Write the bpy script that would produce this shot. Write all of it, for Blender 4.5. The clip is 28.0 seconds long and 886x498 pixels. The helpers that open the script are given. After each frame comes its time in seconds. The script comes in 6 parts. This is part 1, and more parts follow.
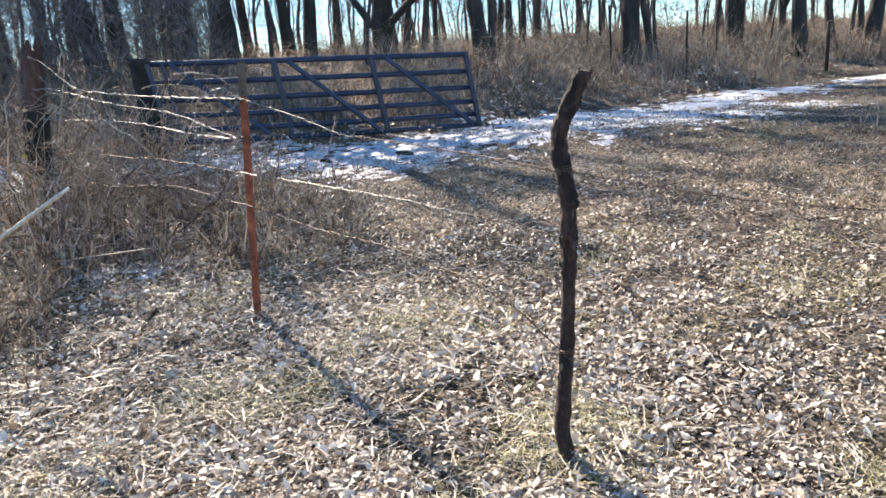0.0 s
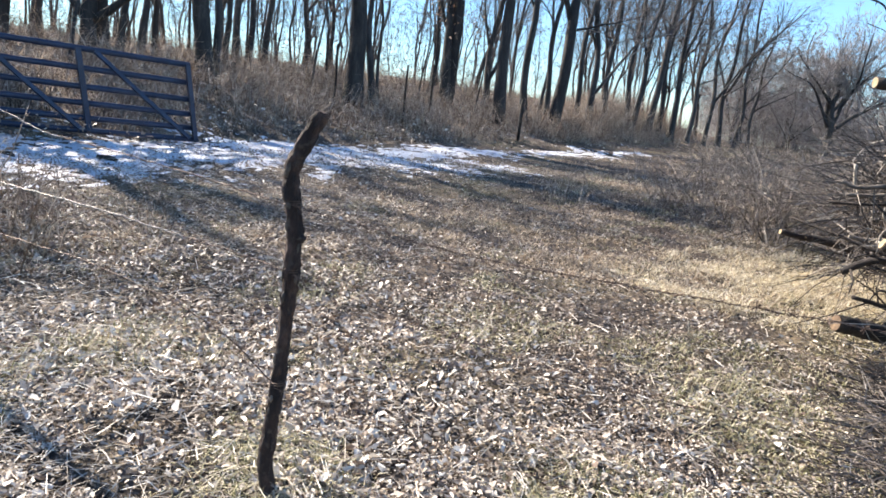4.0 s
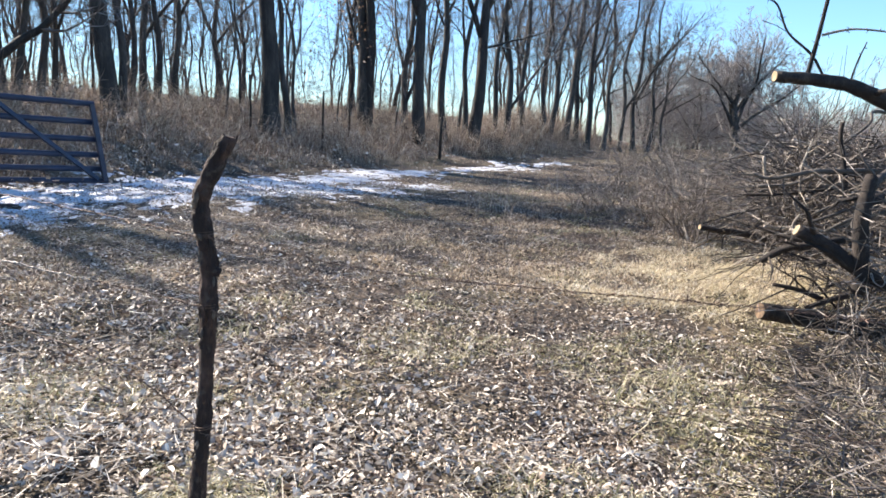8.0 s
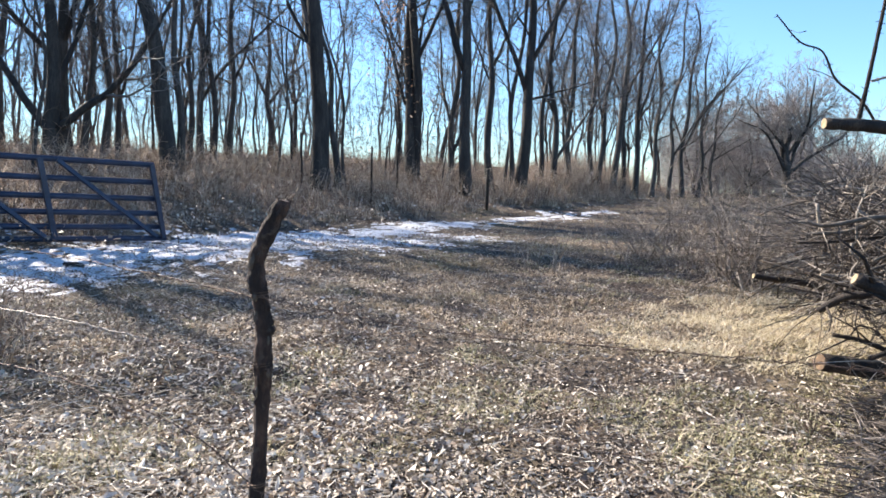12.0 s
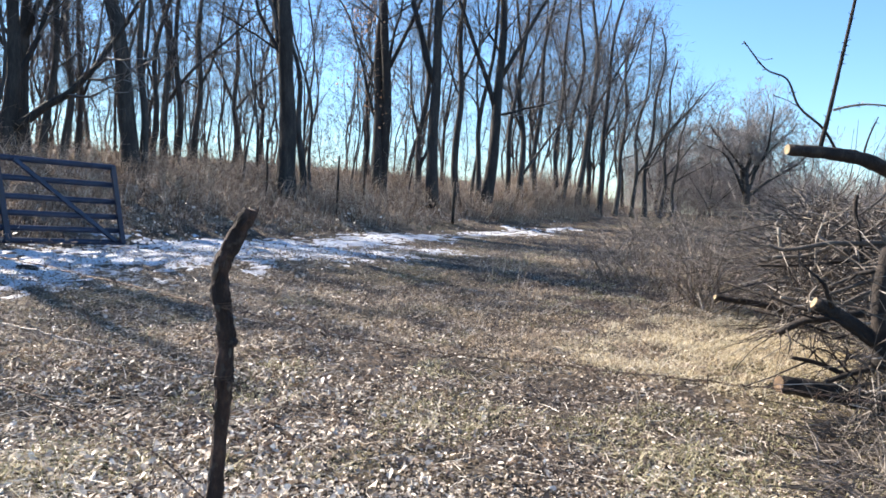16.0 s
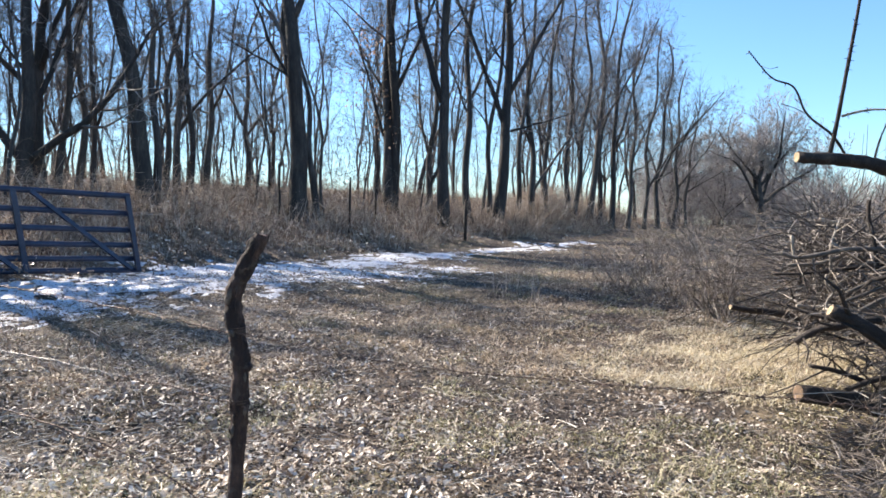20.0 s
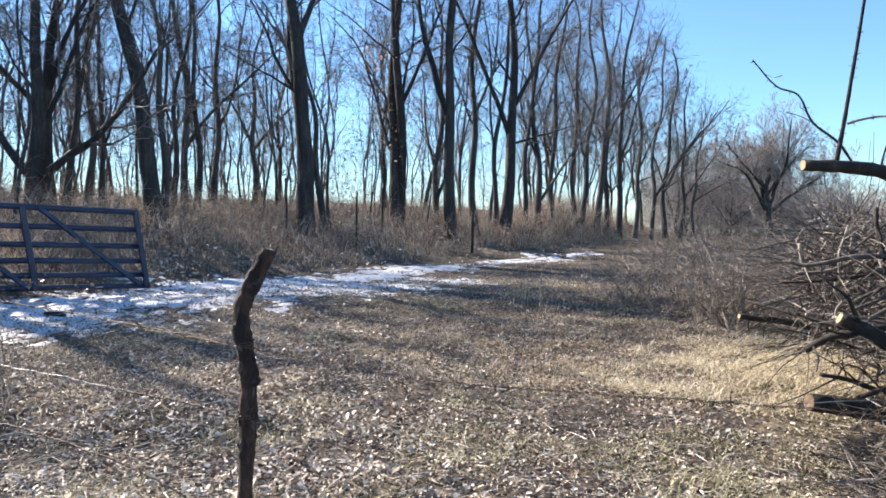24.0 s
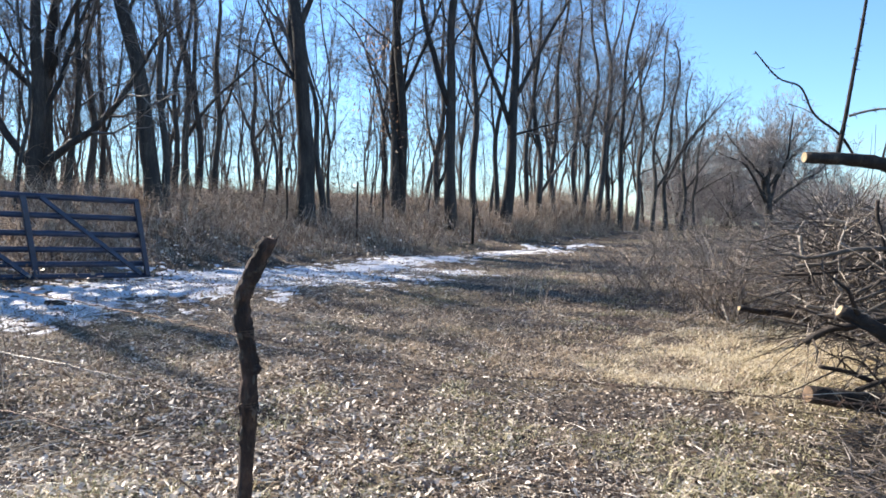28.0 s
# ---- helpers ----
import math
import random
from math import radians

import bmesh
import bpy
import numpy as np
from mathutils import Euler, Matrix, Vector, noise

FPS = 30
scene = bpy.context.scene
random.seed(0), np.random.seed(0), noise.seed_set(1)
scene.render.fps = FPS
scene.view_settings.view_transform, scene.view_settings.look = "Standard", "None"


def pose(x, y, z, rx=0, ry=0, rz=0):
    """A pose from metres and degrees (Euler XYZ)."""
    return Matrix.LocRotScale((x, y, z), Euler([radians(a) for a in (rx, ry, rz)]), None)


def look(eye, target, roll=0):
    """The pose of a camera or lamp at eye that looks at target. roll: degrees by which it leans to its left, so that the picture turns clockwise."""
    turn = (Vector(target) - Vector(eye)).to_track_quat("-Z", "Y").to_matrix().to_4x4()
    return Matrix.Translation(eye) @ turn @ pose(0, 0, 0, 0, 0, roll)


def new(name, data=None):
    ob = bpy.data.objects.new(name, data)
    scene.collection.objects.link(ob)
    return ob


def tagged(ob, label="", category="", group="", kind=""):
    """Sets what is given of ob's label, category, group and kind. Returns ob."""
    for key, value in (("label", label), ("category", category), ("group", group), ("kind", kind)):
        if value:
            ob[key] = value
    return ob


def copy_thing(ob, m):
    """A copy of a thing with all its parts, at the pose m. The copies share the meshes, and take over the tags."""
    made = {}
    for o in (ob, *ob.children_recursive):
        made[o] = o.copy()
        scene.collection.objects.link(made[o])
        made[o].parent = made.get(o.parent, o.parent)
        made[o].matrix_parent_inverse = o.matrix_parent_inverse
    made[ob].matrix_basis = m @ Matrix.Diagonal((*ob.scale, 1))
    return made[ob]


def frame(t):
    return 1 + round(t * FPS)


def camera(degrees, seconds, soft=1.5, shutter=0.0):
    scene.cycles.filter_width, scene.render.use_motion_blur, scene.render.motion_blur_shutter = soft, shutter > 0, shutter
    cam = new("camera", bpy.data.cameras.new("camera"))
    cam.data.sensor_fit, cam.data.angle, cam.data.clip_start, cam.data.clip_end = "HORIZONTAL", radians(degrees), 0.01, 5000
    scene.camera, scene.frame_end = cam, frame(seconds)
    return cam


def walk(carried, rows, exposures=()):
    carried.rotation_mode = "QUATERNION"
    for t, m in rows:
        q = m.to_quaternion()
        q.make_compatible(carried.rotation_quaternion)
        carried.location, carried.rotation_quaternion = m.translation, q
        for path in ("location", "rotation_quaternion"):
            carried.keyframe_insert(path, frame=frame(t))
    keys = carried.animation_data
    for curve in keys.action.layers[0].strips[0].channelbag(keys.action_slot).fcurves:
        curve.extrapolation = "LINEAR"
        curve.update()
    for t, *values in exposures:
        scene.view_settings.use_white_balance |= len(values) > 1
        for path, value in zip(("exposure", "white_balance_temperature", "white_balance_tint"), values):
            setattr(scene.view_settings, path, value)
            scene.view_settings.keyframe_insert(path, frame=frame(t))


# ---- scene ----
cam = camera(62.2, 28.0, soft=1.65)
PATH = [
    (0, (0.037, 0.023, 1.403), (-0.823, 1.769, 0.942), -4.3),
    (0.5, (0.027, 0.008, 1.401), (-0.503, 1.881, 0.941), -2.8),
    (1, (-0.004, 0.023, 1.403), (-0.344, 1.948, 0.981), -1.7),
    (1.5, (0.014, -0.008, 1.412), (-0.168, 1.932, 0.959), 3.7),
    (2, (0.044, -0.041, 1.422), (0.017, 1.9, 0.938), 5.1),
    (2.5, (0.011, -0.034, 1.428), (-0.085, 1.912, 0.974), 6.1),
    (3, (0.004, -0.056, 1.433), (-0.15, 1.893, 1.011), 5.6),
    (3.5, (-0.012, -0.048, 1.435), (-0.12, 1.912, 1.05), 6.5),
    (5.5, (0.006, -0.014, 1.419), (-0.102, 1.951, 1.065), 4.8),
    (6, (-0.004, 0.005, 1.415), (-0.063, 1.976, 1.076), 4.8),
    (6.5, (-0.006, -0.007, 1.414), (-0.053, 1.966, 1.086), 4.1),
    (7, (-0.014, -0.006, 1.416), (-0.071, 1.973, 1.134), 3.7),
    (7.5, (-0.007, 0.011, 1.414), (0.0, 1.992, 1.133), 3.1),
    (8, (0.01, 0.038, 1.406), (0.087, 2.014, 1.107), 2.3),
    (8.5, (0.018, 0.038, 1.401), (-0.047, 2.014, 1.095), 0.4),
    (9, (0.02, 0.048, 1.416), (0.012, 2.033, 1.171), 1.5),
    (9.5, (0.024, 0.056, 1.422), (0.118, 2.042, 1.204), 1.2),
    (10, (0.027, 0.047, 1.426), (0.058, 2.035, 1.207), 0.8),
    (10.5, (0.031, 0.037, 1.428), (0.094, 2.027, 1.23), 0.7),
    (11, (0.016, 0.016, 1.431), (-0.021, 2.005, 1.228), 0.8),
    (11.5, (0.011, 0.017, 1.431), (-0.002, 2.006, 1.219), 0.8),
    (12, (0.01, 0.003, 1.436), (-0.048, 1.995, 1.268), 1.0),
    (12.5, (0.015, 0.006, 1.439), (-0.04, 2.001, 1.296), 0.4),
    (14.5, (0.004, 0.016, 1.448), (-0.028, 2.012, 1.316), 1.7),
    (15, (-0.007, 0.016, 1.439), (-0.06, 2.008, 1.259), 2.2),
    (15.5, (-0.016, 0.019, 1.437), (-0.063, 2.011, 1.263), 2.8),
    (16, (-0.009, 0.035, 1.441), (0.029, 2.031, 1.31), 2.8),
    (16.5, (0.003, 0.018, 1.442), (-0.016, 2.015, 1.327), 1.3),
    (17, (0.008, 0.017, 1.443), (-0.005, 2.014, 1.331), 1.9),
    (17.5, (0.006, 0.026, 1.442), (0.058, 2.021, 1.322), 1.5),
    (18, (0.008, 0.008, 1.446), (-0.001, 2.006, 1.345), 1.2),
    (18.5, (0.006, 0.022, 1.445), (0.019, 2.021, 1.375), 1.2),
    (19, (0.007, 0.024, 1.446), (0.003, 2.023, 1.364), 1.4),
    (19.5, (0.005, 0.016, 1.445), (0.0, 2.014, 1.357), 0.6),
    (20, (0.002, 0.02, 1.447), (0.002, 2.018, 1.363), 1.0),
    (20.5, (0.002, 0.023, 1.447), (0.001, 2.022, 1.373), 1.1),
    (21, (0.005, 0.018, 1.446), (-0.005, 2.017, 1.371), 1.1),
    (21.5, (0.009, 0.012, 1.448), (0.003, 2.011, 1.397), 1.2),
    (23.5, (0.01, 0.02, 1.45), (-0.012, 2.019, 1.414), 0.7),
    (24, (0.005, 0.014, 1.448), (-0.015, 2.014, 1.397), 0.3),
    (24.5, (0.001, 0.017, 1.446), (-0.02, 2.015, 1.369), 0.5),
    (25, (-0.001, 0.016, 1.445), (-0.021, 2.014, 1.362), 0.9),
    (25.5, (0.0, 0.019, 1.443), (-0.007, 2.017, 1.355), 0.7),
    (26, (0.002, 0.016, 1.444), (-0.003, 2.014, 1.364), 0.5),
    (26.5, (0.006, 0.019, 1.442), (0.003, 2.017, 1.362), 0.3),
    (27, (0.007, 0.011, 1.446), (0.023, 2.009, 1.375), 0.5),
    (27.5, (0.005, 0.01, 1.446), (0.023, 2.009, 1.398), 0.9),
    (28, (0.005, 0.011, 1.443), (-0.016, 2.009, 1.368), 0.6),
]
EXPOSURES = [(0, 1.90, 6900, 11), (1, 1.80, 6650, 11), (3, 1.80, 6580, 11), (8, 1.76, 6600, 11), (20, 1.69, 6580, 11), (28, 1.69, 6580, 11)]
walk(cam, [(t, look(eye, target, roll)) for t, eye, target, roll in PATH], EXPOSURES)

# ---- sky and sun ----
SUN_BEARING, SUN_HEIGHT = -54.0, 33.0
world = bpy.data.worlds.new("winter_sky")
scene.world = world
world.use_nodes = True
wn = world.node_tree.nodes
sky = wn.new("ShaderNodeTexSky")
sky.sky_type, sky.sun_disc = "NISHITA", False
sky.sun_elevation, sky.sun_rotation = radians(SUN_HEIGHT), radians(SUN_BEARING)
sky.air_density, sky.dust_density, sky.ozone_density = 1.1, 0.0, 4.0
wn["Background"].inputs["Strength"].default_value = 0.07
clear = wn.new("ShaderNodeMix")
clear.data_type, clear.blend_type = "RGBA", "MULTIPLY"
clear.inputs[0].default_value, clear.inputs[7].default_value = 1.0, (0.77, 0.97, 1.14, 1)
world.node_tree.links.new(sky.outputs["Color"], clear.inputs[6])
world.node_tree.links.new(clear.outputs[2], wn["Background"].inputs["Color"])

sun_way = Vector((math.sin(radians(SUN_BEARING)) * math.cos(radians(SUN_HEIGHT)),
                  math.cos(radians(SUN_BEARING)) * math.cos(radians(SUN_HEIGHT)),
                  math.sin(radians(SUN_HEIGHT))))
sun = new("sun", bpy.data.lights.new("sun", "SUN"))
sun.data.energy, sun.data.angle, sun.data.color = 5.0, radians(0.7), (1.0, 0.91, 0.80)
sun.matrix_world = look(sun_way * 60, (0, 0, 0))

# ---- materials ----


def shader(name):
    m = bpy.data.materials.new(name)
    m.use_nodes = True
    t = m.node_tree
    return m, t.nodes, t.links, t.nodes["Principled BSDF"]


def ramp(n, stops):
    r = n.new("ShaderNodeValToRGB")
    e = r.color_ramp.elements
    while len(e) < len(stops):
        e.new(0.5)
    for k, (at, c) in enumerate(stops):
        e[k].position, e[k].color = at, (*c, 1)
    return r


def noise_node(n, links, coord, scale, detail=5.0, rough=0.6, stretch=None):
    x = n.new("ShaderNodeTexNoise")
    x.inputs["Scale"].default_value, x.inputs["Detail"].default_value = scale, detail
    x.inputs["Roughness"].default_value = rough
    if stretch:
        mp = n.new("ShaderNodeMapping")
        mp.inputs["Scale"].default_value = stretch
        links.new(coord, mp.inputs["Vector"])
        coord = mp.outputs["Vector"]
    links.new(coord, x.inputs["Vector"])
    return x


def mix(n, links, kind, fac, a, b):
    x = n.new("ShaderNodeMix")
    x.data_type, x.blend_type = "RGBA", kind
    for socket, value in ((x.inputs[0], fac), (x.inputs[6], a), (x.inputs[7], b)):
        if isinstance(value, (int, float)):
            socket.default_value = value
        elif isinstance(value, tuple):
            socket.default_value = (*value, 1)
        else:
            links.new(value, socket)
    return x.outputs[2]


def bump_into(n, links, shade, height, strength, distance):
    b = n.new("ShaderNodeBump")
    b.inputs["Strength"].default_value, b.inputs["Distance"].default_value = strength, distance
    links.new(height, b.inputs["Height"])
    links.new(b.outputs["Normal"], shade.inputs["Normal"])


def worn(name, stops, scale, fine, rough=0.85, bump=0.5, depth=0.01, metal=0.0, stretch=None, island=0.0, each=0.0,
         stain=None):
    """A surface with two scales of noise; island and each vary pieces and objects; stain is a patch colour."""
    m, n, links, shade = shader(name)
    coord = n.new("ShaderNodeTexCoord").outputs["Object"]
    big = noise_node(n, links, coord, scale, stretch=stretch)
    small = noise_node(n, links, coord, fine, 6.0, 0.7, stretch=stretch)
    r = ramp(n, stops)
    links.new(big.outputs["Fac"], r.inputs["Fac"])
    grain = ramp(n, [(0.3, (0.55, 0.55, 0.55)), (0.7, (1.25, 1.25, 1.25))])
    links.new(small.outputs["Fac"], grain.inputs["Fac"])
    colour = mix(n, links, "MULTIPLY", 1.0, r.outputs["Color"], grain.outputs["Color"])
    if stain:
        spot = ramp(n, [(0.55, (0, 0, 0)), (0.66, (1, 1, 1))])
        st = noise_node(n, links, coord, scale * 2.7, 4.0, 0.65)
        links.new(st.outputs["Fac"], spot.inputs["Fac"])
        colour = mix(n, links, "MIX", spot.outputs["Color"], colour, stain)
    for amount, node, socket in ((island, "ShaderNodeNewGeometry", "Random Per Island"),
                                 (each, "ShaderNodeObjectInfo", "Random")):
        if amount:
            tone = ramp(n, [(0.0, (1 - amount,) * 3), (1.0, (1 + amount, 1 + amount, 1 + amount * 0.8))])
            links.new(n.new(node).outputs[socket], tone.inputs["Fac"])
            colour = mix(n, links, "MULTIPLY", 1.0, colour, tone.outputs["Color"])
    links.new(colour, shade.inputs["Base Color"])
    shade.inputs["Roughness"].default_value, shade.inputs["Metallic"].default_value = rough, metal
    bump_into(n, links, shade, small.outputs["Fac"], bump, depth)
    return m


def pieces(name, stops, rough=0.6, glow_through=0.0):
    """Leaves, blades and twigs: each island takes one tone of the ramp."""
    m, n, links, shade = shader(name)
    r = ramp(n, stops)
    links.new(n.new("ShaderNodeNewGeometry").outputs["Random Per Island"], r.inputs["Fac"])
    coord = n.new("ShaderNodeTexCoord").outputs["Object"]
    small = noise_node(n, links, coord, 60.0, 3.0)
    grain = ramp(n, [(0.3, (0.7, 0.7, 0.7)), (0.7, (1.2, 1.2, 1.2))])
    links.new(small.outputs["Fac"], grain.inputs["Fac"])
    colour = mix(n, links, "MULTIPLY", 1.0, r.outputs["Color"], grain.outputs["Color"])
    links.new(colour, shade.inputs["Base Color"])
    shade.inputs["Roughness"].default_value = rough
    if glow_through:
        lit = n.new("ShaderNodeBsdfTranslucent")
        links.new(colour, lit.inputs["Color"])
        both = n.new("ShaderNodeMixShader")
        both.inputs[0].default_value = glow_through
        links.new(shade.outputs[0], both.inputs[1])
        links.new(lit.outputs[0], both.inputs[2])
        links.new(both.outputs[0], n["Material Output"].inputs["Surface"])
    return m


def ground_material(name, soil, grassy):
    m, n, links, shade = shader(name)
    coord = n.new("ShaderNodeTexCoord").outputs["Object"]
    patch = noise_node(n, links, coord, 0.45, 4.0, 0.55)
    mid = noise_node(n, links, coord, 3.2, 5.0, 0.65)
    fine = noise_node(n, links, coord, 42.0, 6.0, 0.75)
    litter = n.new("ShaderNodeTexVoronoi")
    litter.inputs["Scale"].default_value = 26.0
    links.new(coord, litter.inputs["Vector"])
    base = ramp(n, [(0.32, soil[0]), (0.5, soil[1]), (0.68, soil[2])])
    links.new(mid.outputs["Fac"], base.inputs["Fac"])
    green = ramp(n, [(0.50, (0, 0, 0)), (0.66, (0.55, 0.55, 0.55))])
    links.new(patch.outputs["Fac"], green.inputs["Fac"])
    c = mix(n, links, "MIX", green.outputs["Color"], base.outputs["Color"], grassy)
    tone = ramp(n, [(0.0, (0.45, 0.42, 0.40)), (0.5, (0.9, 0.88, 0.85)), (1.0, (1.7, 1.65, 1.6))])
    links.new(litter.outputs["Color"], tone.inputs["Fac"])
    wide = noise_node(n, links, coord, 0.9, 3.0, 0.5)
    tint = ramp(n, [(0.36, (0.62, 0.52, 0.45)), (0.5, (0.95, 0.92, 0.88)), (0.66, (1.25, 1.2, 1.05))])
    links.new(wide.outputs["Fac"], tint.inputs["Fac"])
    c = mix(n, links, "MULTIPLY", 0.9, c, tint.outputs["Color"])
    c = mix(n, links, "MULTIPLY", 0.85, c, tone.outputs["Color"])
    grain = ramp(n, [(0.3, (0.45, 0.45, 0.45)), (0.7, (1.4, 1.4, 1.4))])
    links.new(fine.outputs["Fac"], grain.inputs["Fac"])
    c = mix(n, links, "MULTIPLY", 1.0, c, grain.outputs["Color"])
    links.new(c, shade.inputs["Base Color"])
    shade.inputs["Roughness"].default_value = 0.9
    bump_into(n, links, shade, fine.outputs["Fac"], 0.9, 0.03)
    return m


def snow_material():
    m, n, links, shade = shader("thin_snow")
    coord = n.new("ShaderNodeTexCoord").outputs["Object"]
    big, fine = noise_node(n, links, coord, 1.6, 4.0), noise_node(n, links, coord, 34.0, 5.0, 0.7)
    c = ramp(n, [(0.3, (0.50, 0.50, 0.52)), (0.62, (0.80, 0.80, 0.81))])
    links.new(big.outputs["Fac"], c.inputs["Fac"])
    dirt = ramp(n, [(0.52, (1, 1, 1)), (0.66, (0.42, 0.35, 0.27))])
    links.new(fine.outputs["Fac"], dirt.inputs["Fac"])
    links.new(mix(n, links, "MULTIPLY", 1.0, c.outputs["Color"], dirt.outputs["Color"]), shade.inputs["Base Color"])
    shade.inputs["Roughness"].default_value = 0.65
    bump_into(n, links, shade, fine.outputs["Fac"], 0.6, 0.02)
    return m


GROUND = ground_material("field_ground", ((0.03, 0.021, 0.015), (0.075, 0.055, 0.038), (0.19, 0.145, 0.10)), (0.15, 0.135, 0.07))
PALE_FIELD = ground_material("pale_field", ((0.38, 0.31, 0.21), (0.50, 0.42, 0.29), (0.62, 0.54, 0.39)), (0.55, 0.47, 0.32))
WOOD_FLOOR = ground_material("wood_floor", ((0.09, 0.064, 0.047), (0.20, 0.152, 0.112), (0.37, 0.295, 0.225)), (0.27, 0.215, 0.15))
SNOW = snow_material()
BARK_DARK = worn("dark_bark", [(0.3, (0.024, 0.021, 0.020)), (0.5, (0.046, 0.040, 0.037)), (0.7, (0.09, 0.077, 0.07))],
                 5.0, 30.0, 0.9, 1.0, 0.03, stretch=(1, 1, 0.22), each=0.25)
BARK_GREY = worn("grey_bark", [(0.3, (0.036, 0.033, 0.032)), (0.5, (0.066, 0.060, 0.058)), (0.7, (0.115, 0.104, 0.10))],
                 5.0, 30.0, 0.9, 0.9, 0.025, stretch=(1, 1, 0.25), each=0.3)
TWIG = pieces("bare_twigs", [(0.0, (0.07, 0.062, 0.058)), (0.5, (0.14, 0.124, 0.117)), (1.0, (0.23, 0.205, 0.195))], 0.75)
WEED = pieces("brown_weeds", [(0.0, (0.10, 0.07, 0.05)), (0.4, (0.27, 0.20, 0.15)), (0.8, (0.50, 0.41, 0.325)), (1.0, (0.72, 0.65, 0.56))], 0.8, 0.3)
FENCE_WEED = pieces("tan_weed_stalks", [(0.0, (0.13, 0.09, 0.06)), (0.45, (0.42, 0.32, 0.22)), (1.0, (0.74, 0.65, 0.52))], 0.7, 0.4)
SHRUB = pieces("grey_shrub_stems", [(0.0, (0.09, 0.07, 0.056)), (0.55, (0.26, 0.21, 0.165)), (1.0, (0.50, 0.42, 0.34))], 0.75, 0.15)
# Paler than TWIG: the grey haze of distance is put into this colour.
FAR_TWIG = pieces("hazed_far_twigs", [(0.0, (0.18, 0.16, 0.15)), (0.5, (0.31, 0.28, 0.265)), (1.0, (0.44, 0.405, 0.385))], 0.8, 0.25)
CANE = pieces("dry_canes", [(0.0, (0.09, 0.068, 0.05)), (0.6, (0.26, 0.21, 0.155)), (1.0, (0.58, 0.52, 0.43))], 0.6)
PALE_STEM = pieces("fallen_stem_straw", [(0.0, (0.20, 0.155, 0.115)), (0.5, (0.48, 0.415, 0.325)), (1.0, (0.82, 0.77, 0.68))], 0.5, 0.12)
LEAF = pieces("fallen_leaves", [(0.0, (0.15, 0.10, 0.07)), (0.25, (0.32, 0.25, 0.185)), (0.5, (0.55, 0.47, 0.375)),
                                (1.0, (0.82, 0.76, 0.66))], 0.6, 0.15)
BROWN_LEAF = pieces("brown_leaves", [(0.0, (0.10, 0.062, 0.042)), (0.4, (0.22, 0.16, 0.118)), (0.8, (0.42, 0.335, 0.255)),
                                     (1.0, (0.84, 0.76, 0.65))], 0.5, 0.12)
CRUMB = pieces("broken_leaf_bits", [(0.0, (0.03, 0.021, 0.015)), (0.45, (0.10, 0.074, 0.053)), (0.8, (0.27, 0.21, 0.155)), (1.0, (0.6, 0.52, 0.41))], 0.6)
STRAW = pieces("straw_grass", [(0.0, (0.44, 0.37, 0.24)), (0.5, (0.66, 0.57, 0.40)), (1.0, (0.84, 0.77, 0.60))], 0.55, 0.4)
DRY_GRASS = pieces("dry_tan_grass", [(0.0, (0.19, 0.135, 0.09)), (0.5, (0.40, 0.315, 0.22)), (1.0, (0.64, 0.545, 0.41))], 0.75, 0.25)
GRASS = pieces("winter_grass", [(0.0, (0.12, 0.12, 0.045)), (0.3, (0.27, 0.25, 0.12)), (0.65, (0.44, 0.39, 0.24)),
                                (1.0, (0.64, 0.57, 0.41))], 0.7, 0.15)
STICK_BARK = worn("weathered_branch_bark", [(0.32, (0.010, 0.006, 0.005)), (0.5, (0.034, 0.019, 0.014)), (0.70, (0.15, 0.088, 0.066))],
                  11.0, 60.0, 0.9, 1.0, 0.025, stretch=(1, 1, 0.35), stain=(0.075, 0.055, 0.045))
ROTTEN = worn("rotten_post_wood", [(0.3, (0.030, 0.017, 0.013)), (0.5, (0.075, 0.04, 0.03)), (0.7, (0.15, 0.09, 0.068))],
              6.0, 40.0, 0.9, 1.0, 0.02, stretch=(1, 1, 0.2))
CUT_WOOD = worn("fresh_cut_wood", [(0.3, (0.23, 0.155, 0.08)), (0.55, (0.34, 0.25, 0.14)), (0.75, (0.44, 0.35, 0.22))],
                20.0, 90.0, 0.7, 0.3, 0.003)
AGED_CUT = worn("aged_cut_wood", [(0.3, (0.06, 0.035, 0.018)), (0.55, (0.13, 0.078, 0.04)), (0.75, (0.23, 0.15, 0.08))],
                20.0, 90.0, 0.75, 0.4, 0.004)
LOG_BARK = worn("cut_log_bark", [(0.3, (0.009, 0.006, 0.005)), (0.5, (0.022, 0.015, 0.011)), (0.7, (0.062, 0.044, 0.033))],
                8.0, 45.0, 0.85, 1.0, 0.015)
BLEACHED = worn("bleached_branch", [(0.3, (0.16, 0.13, 0.105)), (0.55, (0.30, 0.255, 0.21)), (0.75, (0.48, 0.43, 0.37))],
                7.0, 50.0, 0.7, 0.6, 0.008, each=0.25)
GREY_BRANCH = worn("grey_brown_branch", [(0.3, (0.045, 0.036, 0.03)), (0.55, (0.10, 0.082, 0.068)), (0.75, (0.19, 0.16, 0.135))],
                   7.0, 50.0, 0.75, 0.7, 0.008, each=0.3)
RUST = worn("rusty_steel", [(0.3, (0.16, 0.042, 0.022)), (0.5, (0.33, 0.09, 0.045)), (0.7, (0.47, 0.15, 0.075))],
            14.0, 120.0, 0.75, 0.5, 0.003, metal=0.25, stain=(0.10, 0.045, 0.03))
